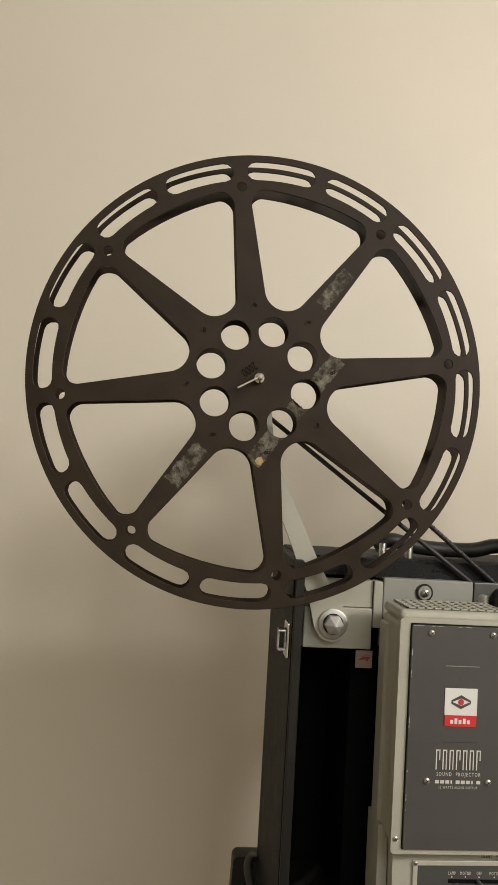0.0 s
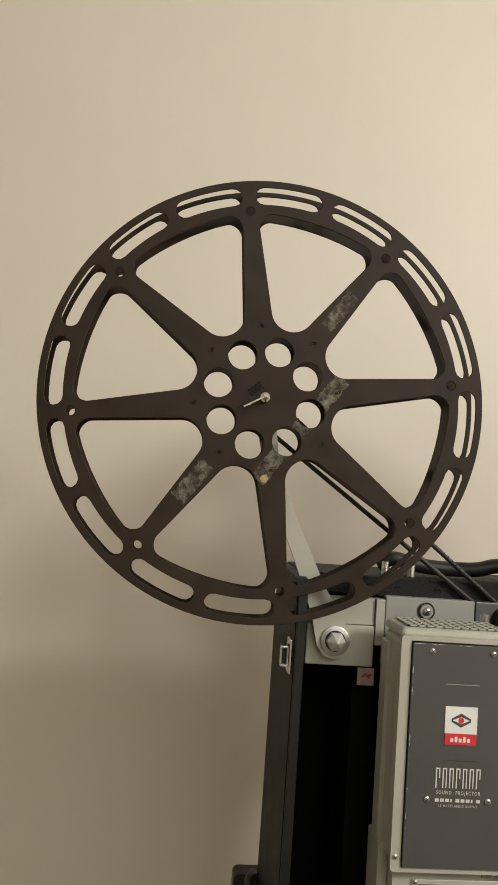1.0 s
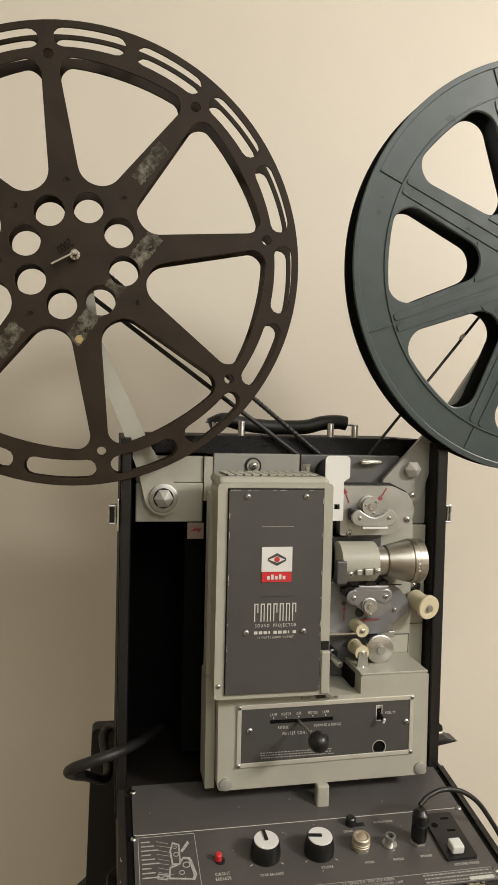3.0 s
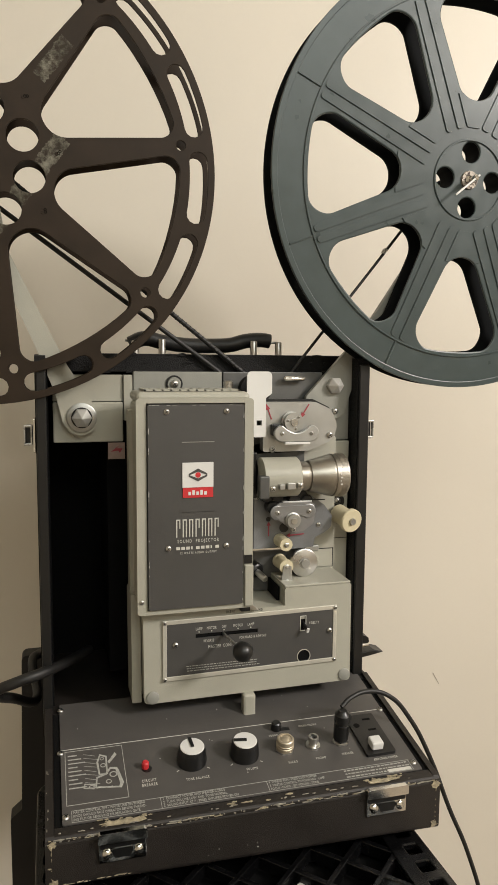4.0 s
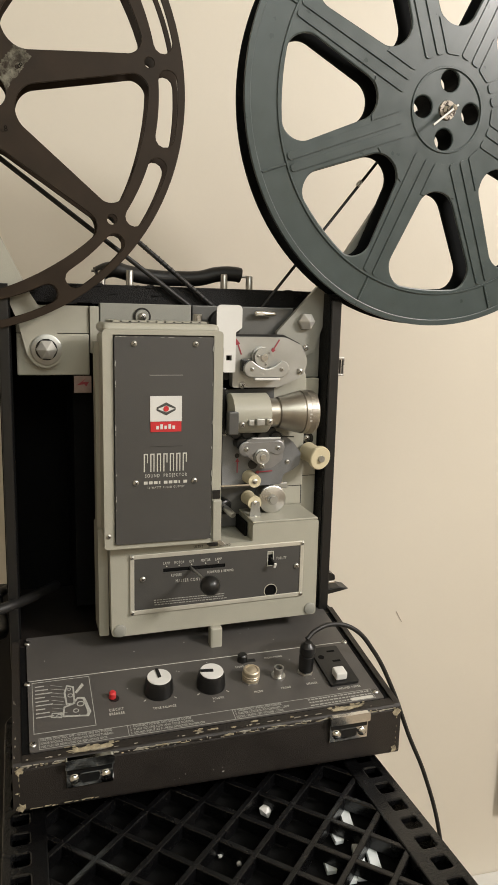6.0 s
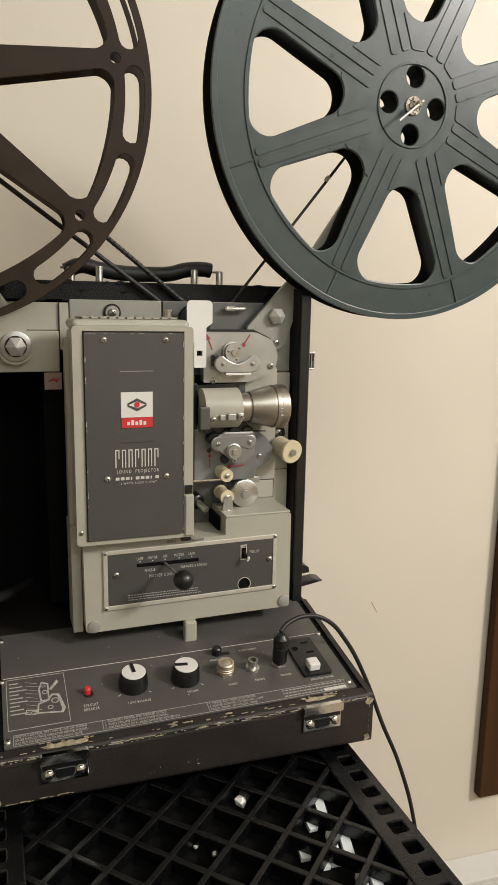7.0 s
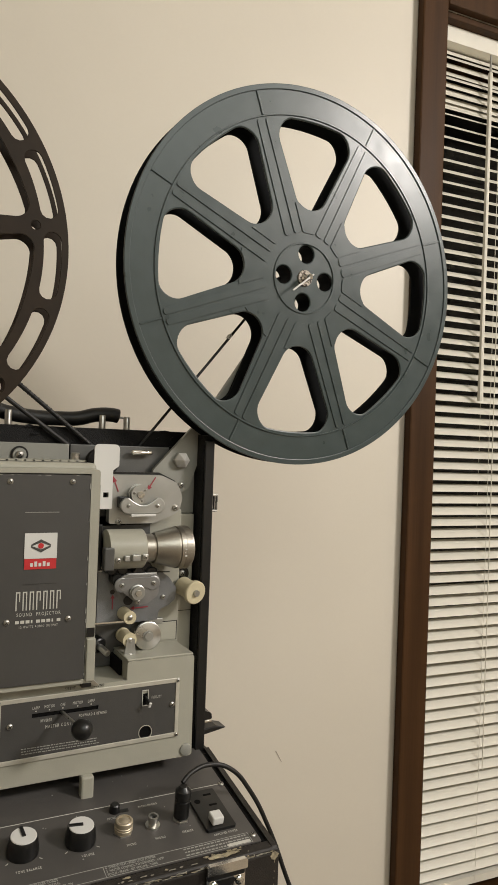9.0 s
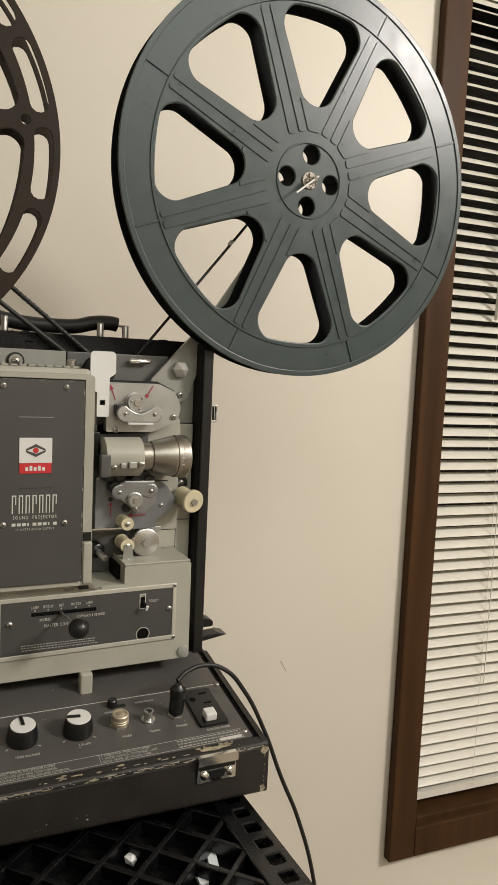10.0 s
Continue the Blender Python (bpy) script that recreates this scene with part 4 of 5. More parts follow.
arm_b = part("reel_arm", sheet(rounded([(0.3310, 1.1972), (0.3560, 1.1760), (0.3700, 1.1800), (0.3785, 1.2050), (0.3975, 1.2330), (0.4900, 1.3900), (0.4640, 1.4080), (0.4520, 1.3720), (0.4293, 1.3198), (0.3990, 1.2748), (0.3728, 1.2424)], [0.004, 0.012, 0.012, 0.02, 0.03, 0.012, 0.012, 0.03, 0.03, 0.03, 0.03]), [], 0.6165, 0.6218), BODY2, pj, "grey enamelled reel arm", 0.0012)
part("hex_bolt", hexnut((0.3606, 0.6164, 1.2094), (0, -1, 0), 0.0080, 0.0050, 0.0058), BOLT, arm_b, "pointed steel hexagon bolt", 0.0006)
part("shaft", lathe((0.4763, 0.6105, 1.3983), (0, 1, 0), [(0, 0.0035), (0.028, 0.0035)], 16), STEEL, arm_b)
part("pulley", lathe((0.4763, 0.6290, 1.3983), (0, 1, 0), [(0, 0.011), (0.002, 0.008), (0.006, 0.008), (0.008, 0.011)], 28), BLACKP, arm_b, "black belt pulley", smooth=True)
screw((0.3615, 0.6160, 1.1850), (0, -1, 0), 0.003, pj)

# spring belts from the drive to the reels
belt = thing("spring_belt", (0.2, 0.63, 1.3), "black coiled spring belt driving a reel", "belt", "drive belts")
tube("strand", [(0.056, 0.631, 1.3935), (0.17, 0.632, 1.304), (0.286, 0.633, 1.213)], 0.0021, RUBBER, belt)
tube("strand", [(0.0405, 0.631, 1.3735), (0.162, 0.632, 1.2865), (0.2835, 0.633, 1.1995)], 0.0021, RUBBER, belt)
for i in range(60):
    f = i / 60
    p = (0.056 + 0.230 * f, 0.631 + 0.002 * f, 1.3935 - 0.1805 * f)
    part("coil", lathe(p, (0.787, 0, -0.617), [(-0.0009, 0.0019), (0, 0.00265), (0.0009, 0.0019)], 8), RUBBER, belt)
belt2 = thing("spring_belt", (0.39, 0.63, 1.3), "black coiled spring belt driving a reel", "belt", "drive belts")
tube("strand", [(0.4697, 0.6330, 1.4033), (0.388, 0.632, 1.302), (0.3065, 0.633, 1.201)], 0.0014, RUBBER, belt2)
part("coupling", lathe((0.4160, 0.6318, 1.3385), (0.64, 0, 0.77), [(-0.003, 0.0017), (0, 0.0024), (0.003, 0.0017)], 12), STEEL, belt2, "bright belt coupling")
part("belt_pulley", lathe((0.283, 0.6265, 1.205), (0, -1, 0), [(0, 0.014), (0.003, 0.012), (0.008, 0.012), (0.012, 0.0145)], 28), BLACKP, pj, "black drive pulley", smooth=True)
part("belt_guide", lathe((0.3225, 0.6215, 1.2155), (1, 0, 0), [(-0.0105, 0.0014), (-0.009, 0.0026), (0.009, 0.0022), (0.0105, 0.0012)], 14), CHROME, pj, "chrome belt guide", smooth=True)

# ---- film mechanism ----
# white threading guide card
part("thread_guide", sheet(rounded([(0.2755, 1.1640), (0.2865, 1.1640), (0.2865, 1.1990), (0.2920, 1.2030), (0.2920, 1.2225), (0.2690, 1.2225), (0.2690, 1.1880), (0.2755, 1.1860)], [0.001, 0.001, 0.001, 0.002, 0.004, 0.004, 0.001, 0.001]), [rect(0.2780, 0.2830, 1.1745, 1.1790)], 0.5935, 0.5950), WHITE, pj, "white threading guide plate", 0.0004)
part("terminal_post", lathe((0.2545, 0.605, 1.2040), (0, 0, 1), [(0, 0.0042), (0.009, 0.0042), (0.010, 0.0034)], 18), STEEL, pj, "", smooth=True)


def dogbone(cx, cz, half, r, waist, y0, y1, sag, tilt, name, mat):
    """A film shoe: two round ends joined by a waist that sags away from the sprocket."""
    pts = []
    for k in range(13):
        a = radians(90 + 180 * k / 12)
        pts.append((-half + r * math.cos(a), r * math.sin(a)))
    for k in range(1, 6):
        u = -half + 2 * half * k / 6
        pts.append((u, -r))
    for k in range(13):
        a = radians(-90 + 180 * k / 12)
        pts.append((half + r * math.cos(a), r * math.sin(a)))
    for k in range(1, 10):
        u = half - 2 * half * k / 10
        pts.append((u, r - (r + waist) * math.sin(math.pi * k / 10) * sag))
    c, s = math.cos(radians(tilt)), math.sin(radians(tilt))
    return part(name, sheet([(cx + c * x - s * z, cz + s * x + c * z) for x, z in pts], [], y0, y1), mat, pj, "satin steel film shoe", 0.0008)


# upper sprocket unit
# Black backing a little larger than the housing, painting its shadow gap.
part("housing_shade_backing", sheet(rounded([(0.2800, 1.1470), (0.3290, 1.1480), (0.3545, 1.1588), (0.3585, 1.1740), (0.3525, 1.1895), (0.3360, 1.1972), (0.2835, 1.1972), (0.2832, 1.1700), (0.2800, 1.1690)], 0.002), [], 0.6085, 0.6117), BLACKP, pj, "black backing drawn as the shaded gap round the housing")
# Block added behind the lower shoe; its black makes the shadow there.
part("shoe_shade_block", box(0.2905, 0.3265, 0.5925, 0.6000, 1.1030, 1.1085), BLACKP, pj, "black block added for shade behind the lower shoe", 0.002)
part("sprocket_housing", sheet(rounded([(0.2855, 1.1500), (0.3285, 1.1500), (0.3535, 1.1600), (0.3570, 1.1740), (0.3510, 1.1880), (0.3350, 1.1950), (0.2855, 1.1950)], [0.002, 0.01, 0.012, 0.012, 0.012, 0.012, 0.002]), [], 0.598, 0.6118), SATIN, pj, "satin aluminium sprocket housing", 0.0025, segs=3)
sp = part("sprocket", lathe((0.3113, 0.5978, 1.1775), (0, -1, 0), [(0, 0.0092), (0.003, 0.0092), (0.0032, 0.0080), (0.008, 0.0080), (0.0082, 0.0088), (0.0105, 0.0088)], 36), SATIN, pj, "toothed film sprocket", smooth=True)
part("sprocket_cap", lathe((0.3113, 0.5873, 1.1775), (0, -1, 0), [(0, 0.0035), (0.0012, 0.0033)], 20), STEEL, sp, smooth=True)
for k in range(3):
    screw((0.3113 + 0.006 * math.cos(k * 2.1 + 0.8), 0.5873, 1.1775 + 0.006 * math.sin(k * 2.1 + 0.8)), (0, -1, 0), 0.0013, pj)
shoe = dogbone(0.3137, 1.1674, 0.0138, 0.0074, 0.0038, 0.5862, 0.5908, 0.62, 0, "film_shoe", SATIN)
for sx in (0.2999, 0.3275):
    screw((sx, 0.5862, 1.1674), (0, -1, 0), 0.0019, shoe)
part("shoe_lip", box(0.3023, 0.3260, 0.5850, 0.5905, 1.1577, 1.1597), WHITE, shoe, "bright shoe lip", 0.0004)
part("shoe_block", box(0.2923, 0.3003, 0.5910, 0.5978, 1.1650, 1.1755), BLACKP, pj, "", 0.001)
for p in ((0.3495, 1.1645), (0.2945, 1.1520)):
    screw((p[0], 0.5978 if p[0] > 0.29 else 0.5975, p[1]), (0, -1, 0), 0.0030, pj)


def arrow(x0, z0, x1, z1, y, head=0.0042):
    d = Vector((x1 - x0, z1 - z0))
    u = d.normalized()
    nn = Vector((-u.y, u.x))
    p = Vector((x0, z0))
    e = p + d - u * head
    q = [p + nn * 0.0005, e + nn * 0.0005, e + nn * 0.0020, p + d, e - nn * 0.0020, e - nn * 0.0005, p - nn * 0.0005]
    part("red_arrow", sheet([tuple(v) for v in q], [], y - 0.0002, y + 0.0003), REDD, pj, "small red direction arrow")


arrow(0.2932, 1.1795, 0.2878, 1.1938, 0.5977, 0.0058)
arrow(0.3288, 1.1930, 0.3203, 1.1795, 0.5977, 0.0062)

# lens in its holder
LZ, LY = 1.1285, 0.588
hold = part("lens_holder", lathe((0.2800, LY, LZ), (1, 0, 0), [(0, 0.0165), (0.0004, 0.0178), (0.0335, 0.0178), (0.0345, 0.0168)], 48), BODY, pj, "grey enamelled lens holder", smooth=True)
part("holder_arm", box(0.2800, 0.3120, LY + 0.004, 0.6118, LZ - 0.017, LZ + 0.012), BODY2, hold, "", 0.002)
part("clamp_plate", box(0.2740, 0.2830, LY - 0.0205, LY - 0.012, LZ - 0.016, LZ + 0.004), DARKMETAL, hold, "steel gate clamp", 0.001)
part("clamp_block", box(0.2920, 0.2970, LY - 0.0205, LY - 0.0155, LZ - 0.0085, LZ - 0.0035), SATIN, hold, "", 0.0008)
part("clamp_block", box(0.2990, 0.3065, LY - 0.0212, LY - 0.0155, LZ - 0.0085, LZ - 0.0025), SATIN, hold, "", 0.0008)
part("clamp_block", box(0.3085, 0.3140, LY - 0.0205, LY - 0.0150, LZ - 0.0080, LZ - 0.0025), STEEL, hold, "", 0.0008)
screw((0.3110, LY - 0.0206, LZ - 0.0050), (0, -1, 0), 0.0021, pj)
screw((0.2865, LY - 0.0185, LZ - 0.0075), (0, -1, 0), 0.0026, pj)
lens = part("lens_barrel", lathe((0.3146, LY, LZ), (1, 0, 0), [(0, 0.0125), (0.0005, 0.0131), (0.0085, 0.0131), (0.0090, 0.0122), (0.0100, 0.0122), (0.0105, 0.0140), (0.0130, 0.0146), (0.0300, 0.0190), (0.0308, 0.0190), (0.0312, 0.0184), (0.0322, 0.0184), (0.0326, 0.0196), (0.0400, 0.0197), (0.0440, 0.0194), (0.0450, 0.0182), (0.0430, 0.0160), (0.0380, 0.0155)], 56), LENSM, pj, "turned steel projection lens", smooth=True)
for k in range(110):  # knurled focusing ring
    a = 2 * math.pi * k / 110
    bm = box(0.3515, 0.3575, -0.00028, 0.00028, 0.0192, 0.02005)
    bm.transform(pose(0, LY, LZ, math.degrees(a), 0, 0))
    part("knurl", bm, LENSM, lens)
part("front_glass", lathe((0.3520, LY, LZ), (1, 0, 0), [(0, 0.0153), (0.003, 0.0145), (0.0045, 0.009)], 40), GLASSD, lens, "dark front glass", smooth=True)
for k in range(4):
    part("engraved_mark", box(0.3492, 0.3500 + 0.0012 * (k % 2), LY - 0.0202, LY - 0.0198, LZ + 0.0030 - 0.0030 * k, LZ + 0.0042 - 0.0030 * k), WHITE, lens)

# Solid black block in place of the shade between lamphouse and lens holder.
part("gate_shade_block", box(0.2645, 0.2795, 0.5960, 0.6084, 1.1080, 1.1500), BLACKP, pj, "black block standing in for the shaded film gate cavity", 0.001)
for sx in (0.2880, 0.2985, 0.3215):
    part("drive_roller", lathe((sx, 0.6083, 1.1095), (0, -1, 0), [(0, 0.0052), (0.016, 0.0052), (0.0165, 0.0045)], 20), BLACKP, pj, "black guide roller", smooth=True)

# lower gate and sprocket
def lower(pts):
    return [(x + 0.0015, z - 0.0030) for x, z in pts]


part("gate_plate", sheet(rounded([(0.2780, 1.0570), (0.3362, 1.0590), (0.3375, 1.0680), (0.3470, 1.0720), (0.3535, 1.0770), (0.3545, 1.0880), (0.3465, 1.0985), (0.3340, 1.1075), (0.2780, 1.1100)], [0.002, 0.001, 0.005, 0.004, 0.004, 0.004, 0.004, 0.004, 0.002]), [], 0.600, 0.6118), MECH, pj, "blue-grey metal gate plate", 0.0015)
part("gate_stripe", sheet([(0.3300, 1.1048), (0.3470, 1.1040), (0.3470, 1.1030), (0.3300, 1.1034)], [], 0.5996, 0.5999), DARKINK, pj)
unit = part("lower_housing_plate", sheet(rounded(lower([(0.2885, 1.0985), (0.2960, 1.0925), (0.3040, 1.0860), (0.3110, 1.0800), (0.3200, 1.0810), (0.3300, 1.0880), (0.3310, 1.1070), (0.2960, 1.1080)]), [0.006, 0.006, 0.006, 0.006, 0.006, 0.006, 0.004, 0.006]), [], 0.5865, 0.5895), UNITG, pj, "satin steel lower sprocket plate", 0.0012)
for x, zz in lower(((0.2945, 1.0990), (0.3245, 1.0995))):
    part("shoe_lobe", lathe((x, 0.5866, zz), (0, -1, 0), [(0, 0.0068), (0.0008, 0.0066), (0.0012, 0.0058)], 28), UNITG, unit, "", smooth=True)
part("shoe_bridge", sheet(rounded(lower([(0.2900, 1.0985), (0.2960, 1.0930), (0.3040, 1.0960), (0.3170, 1.0960), (0.3240, 1.0930), (0.3310, 1.0990), (0.3270, 1.1050), (0.2930, 1.1050)]), 0.003), [], 0.5852, 0.5864), UNITG, unit, "", 0.0006)
lsp = part("sprocket", lathe((0.3105, 0.5866, 1.0888), (0, -1, 0), [(0, 0.0074), (0.0025, 0.0072), (0.003, 0.0062), (0.0055, 0.0062)], 32), SATIN, pj, "toothed film sprocket", smooth=True)
part("sprocket_cap", lathe((0.3105, 0.5812, 1.0888), (0, -1, 0), [(0, 0.0030), (0.0015, 0.0028)], 20), STEEL, lsp, smooth=True)
part("shoe_lip", box(0.3020, 0.3300, 0.5885, 0.5985, 1.1040, 1.1056), WHITE, pj, "bright shoe lip", 0.0004)
for p in ((0.2960, 1.0960), (0.3260, 1.0965), (0.3410, 1.0800), (0.3118, 1.0800)):
    screw((p[0], 0.5852 if p[1] > 1.095 else (0.5864 if p[0] < 0.333 else 0.5998), p[1]), (0, -1, 0), 0.0022, pj)
for x, zz, r in ((0.2918, 1.0875, 0.0022), (0.3070, 1.0788, 0.0045)):
    part("gate_hole", lathe((x, 0.6000, zz), (0, -1, 0), [(0, r), (0.0003, r)], 20), BLACKP, pj)
for x, zz in ((0.2935, 1.1000), (0.3130, 1.1055), (0.3255, 1.1050)):
    part("roller", lathe((x, 0.6115, zz), (0, -1, 0), [(0, 0.0058), (0.0215, 0.0058), (0.0225, 0.0048)], 24), BLACKP, pj, "black guide roller", smooth=True)
screw((0.2800, 0.5998, 1.1090), (0, -1, 0), 0.0030, pj)
arrow(0.2922, 1.0715, 0.2922, 1.0850, 0.5999, 0.0035)
arrow(0.3260, 1.0722, 0.3090, 1.0715, 0.5985, 0.0035)


def roller(x, z, y0, y1, r, rf, mat, label, axis=(0, -1, 0)):
    d = y0 - y1
    ob = part("roller", lathe((x, y0, z), axis, [(0, rf), (0.0025, rf), (0.003, r), (d - 0.003, r), (d - 0.0025, rf), (d, rf * 0.97)], 36), mat, pj, label, smooth=True)
    e = Vector((x, y0, z)) + Vector(axis).normalized() * d
    part("roller_pin", lathe(e, axis, [(0, rf * 0.38), (0.0012, rf * 0.36), (0.0018, rf * 0.2)], 18), STEEL, ob, smooth=True)
    return ob


roller(0.3030, 1.0676, 0.6000, 0.5800, 0.0056, 0.0060, NYLON, "cream nylon guide roller")
roller(0.3045, 1.0465, 0.6050, 0.5830, 0.0060, 0.0066, NYLON, "cream nylon guide roller")
# big idler, free at the front
idler = part("roller", lathe((0.3645, 0.6105, 1.0875), (0.20, -1, -0.13), [(0, 0.0060), (0.0015, 0.0092), (0.006, 0.0088), (0.0195, 0.0088), (0.0205, 0.0112), (0.0235, 0.0112), (0.0245, 0.0104)], 40), NYLON, pj, "cream nylon idler roller", smooth=True)
part("roller_pin", lathe((0.3693, 0.5866, 1.0843), (0.20, -1, -0.13), [(0, 0.0032), (0.0022, 0.0030)], 20), SATIN, idler, smooth=True)
screw((0.3662, 0.6160, 1.0985), (0, -1, 0), 0.0034, pj)
part("cup", lathe((0.3662, 0.6165, 1.0980), (0, -1, 0), [(0, 0.0075), (0.0005, 0.0073)], 30), BLACKP, pj, smooth=True)
drum = part("sound_drum", lathe((0.3233, 0.6118, 1.0475), (0, -1, 0), [(0, 0.0100), (0.020, 0.0100), (0.0205, 0.0128), (0.0235, 0.0130), (0.0240, 0.0122)], 44), STEEL, pj, "turned steel sound drum", smooth=True)
part("drum_cap", lathe((0.3233, 0.5877, 1.0475), (0, -1, 0), [(0, 0.0052), (0.0006, 0.0052), (0.0007, 0.0036), (0.0022, 0.0034)], 28), SATIN, drum, smooth=True)
part("drum_arm", box(0.328, 0.342, 0.600, 0.604, 1.0545, 1.0600), SATIN, pj, "", 0.0008)
part("film_rail", box(0.2740, 0.3080, 0.596, 0.600, 1.0598, 1.0612), CHROME, pj, "thin steel film rail")
part("roller_bracket", sheet(rounded([(0.2985, 1.0290), (0.3105, 1.0290), (0.3085, 1.0480), (0.3015, 1.0480)], 0.001), [], 0.5815, 0.5830), SATIN, pj, "steel roller bracket", 0.0005)
screw((0.3047, 0.5815, 1.0335), (0, -1, 0), 0.0020, pj)
part("loop_knob", lathe((0.2785, 0.606, 1.0415), (0.35, -1, -0.25), [(0, 0.0072), (0.008, 0.0072), (0.009, 0.0060)], 28), BLACKP, pj, "black loop-setting knob", smooth=True)
part("loop_pin", lathe((0.2812, 0.5975, 1.0390), (0.30, -1, -0.25), [(0, 0.0030), (0.013, 0.0030), (0.014, 0.0024)], 20), STEEL, pj, "", smooth=True)
# Two black pieces paint the shade beside the housing and behind the rollers.
part("housing_shade_strip", box(0.2945, 0.2973, 0.5800, 0.6104, 1.0166, 1.0300), CASEIN, pj, "black strip painting the shaded gap beside the sound housing", 0.001)
part("drum_shade_plate", box(0.2660, 0.2970, 0.6105, 0.6119, 1.0200, 1.0640), BLACKP, pj, "black plate painting the shaded recess behind the rollers")
part("access_panel", sheet(rect(0.3320, 0.3600, 1.0360, 1.0530), [], 0.6108, 0.6119), BODY, pj, "", 0.0004)
part("panel_gap", box(0.3602, 0.3609, 0.6112, 0.6119, 1.0355, 1.0540), DARKINK, pj)
part("panel_gap", box(0.3250, 0.3601, 0.6113, 0.6119, 1.0532, 1.0538), DARKINK, pj)
part("panel_gap", box(0.3627, 0.3770, 0.6160, 0.6164, 1.0616, 1.0622), DARKINK, pj)
part("housing_top", sheet(rect(0.2975, 0.3600, 1.0326, 1.0345), [], 0.5660, 0.6117), BODY, pj, "", 0.0006)
part("sound_switch", box(0.2560, 0.2640, 0.560, 0.568, 1.0168, 1.0200), BLACKP, pj)
part("switch_tab", sheet([(0.2600, 1.0210), (0.2660, 1.0225), (0.2720, 1.0165), (0.2680, 1.0160)], [], 0.5610, 0.5650), STEEL, pj, "", 0.0004)

# ---- base of the case with the amplifier panel ----
SLOPE = math.degrees(math.atan(0.183))
TILT = pose(0, 0.466, 0.903, SLOPE, 0, 0)  # panel frame: x along, y up the slope, z out of it
base = thing("amplifier_base", (0.243, 0.54, 0.855), "worn dark brown case base with sloping amplifier panel", "amplifier")
BX_L, BX_R = 0.0910, 0.3940
prof = rounded([(0.4585, 0.8560), (0.7400, 0.8560), (0.7400, 0.9250), (0.6050, 0.9280), (0.5950, 0.9270), (0.4690, 0.9033), (0.4585, 0.9018)], [0.004, 0.004, 0.003, 0, 0.01, 0, 0.003], 4)
bm = sheet(prof, [], BX_L, BX_R)
for v in bm.verts:
    x = v.co.y
    rise = 0.0110 - 0.0070 * (x - BX_L) / (BX_R - BX_L) if v.co.z < 0.88 else 0.0  # the underside is not quite level
    v.co = (x, v.co.x, v.co.z + rise)
part("body", bm, BASEC, base, "worn brown-black leathercloth body", 0.0045, segs=4)
for x0, x1 in ((BX_L + 0.0003, 0.0972), (0.3887, BX_R - 0.0003)):  # raised cheeks beside the panel
    bm = sheet(rounded([(0.4590, 0.8950), (0.6000, 0.9210), (0.6000, 0.9310), (0.5950, 0.9300), (0.4590, 0.9045)], [0, 0, 0.002, 0, 0.004], 4), [], x0, x1)
    for v in bm.verts:
        v.co = (v.co.y, v.co.x, v.co.z)
    part("edge_strip", bm, BASEC, base, "raised leathercloth edge beside the panel", 0.0014)
bm = sheet(rounded([(0.4588, 0.8960), (0.4688, 0.8960), (0.4688, 0.9056), (0.4588, 0.9043)], [0, 0, 0.001, 0.0025], 4), [], 0.0973, 0.3886)
for v in bm.verts:
    v.co = (v.co.y, v.co.x, v.co.z)
part("edge_strip", bm, BASEC, base, "raised leathercloth edge below the panel", 0.0010)
for fx, fy, top in ((0.112, 0.485, 0.868), (0.374, 0.485, 0.862), (0.112, 0.600, 0.868), (0.366, 0.600, 0.862)):
    part("rubber_foot", lathe((fx, fy, 0.8548), (0, 0, 1), [(0, 0.0075), (0.002, 0.0085), (top - 0.8548, 0.0085)], 20), RUBBER, base, "black rubber foot", smooth=True)


def on_panel(name, bm, mat, label="", bevel=0.0, smooth=False, parent=None, up=0.0):
    bm.transform(TILT @ pose(0, up, 0))
    return part(name, bm, mat, parent or base, label, bevel, smooth)


def on_panel_text(body_text, size, x, v, mat=None, align="CENTER", stretch=0.8):
    label_like = mat is None  # short captions stand in spaced capitals
    stretch *= 0.72 if label_like else 1.0
    o = lettering("lettering", body_text, size, (0, 0, 0), mat or INK, panel, align=align, stretch=stretch, spaced=1.35 if label_like else 1.0)
    o.matrix_basis = TILT @ pose(x, v, 0.0022) @ Matrix.Diagonal((stretch, 1, 1, 1))


on_panel("panel_gap", flat(rect(0.0978, 0.3890, 0.0030, 0.1290), [], 0.0003, 0.0009), CASEIN, "dark gap round the panel")
panel = on_panel("panel", flat(rounded(rect(0.1030, 0.3842, 0.0040, 0.1400), 0.0015), [], 0.0010, 0.0021), PLATE, "slate grey metal panel", 0.0004)
for x, v in ((0.1055, 0.0108), (0.3800, 0.0122), (0.1030, 0.0778), (0.3822, 0.0805), (0.1040, 0.1317)):
    o = screw((0, 0, 0), (0, 0, 1), 0.0026, base)
    o.matrix_basis = TILT @ pose(x, v, 0.0020)
on_panel("rule_line", flat(rect(0.1035, 0.3838, 0.0808, 0.0814), [], 0.0021, 0.00225), INK, parent=panel)
# threading diagram: frame, short lines and the outline of a projector
on_panel("diagram_frame", flat(rect(0.1062, 0.1514, 0.0190, 0.0765), [rect(0.1067, 0.1509, 0.0195, 0.0760)], 0.0021, 0.00225), INKD, parent=panel, up=0.0023)
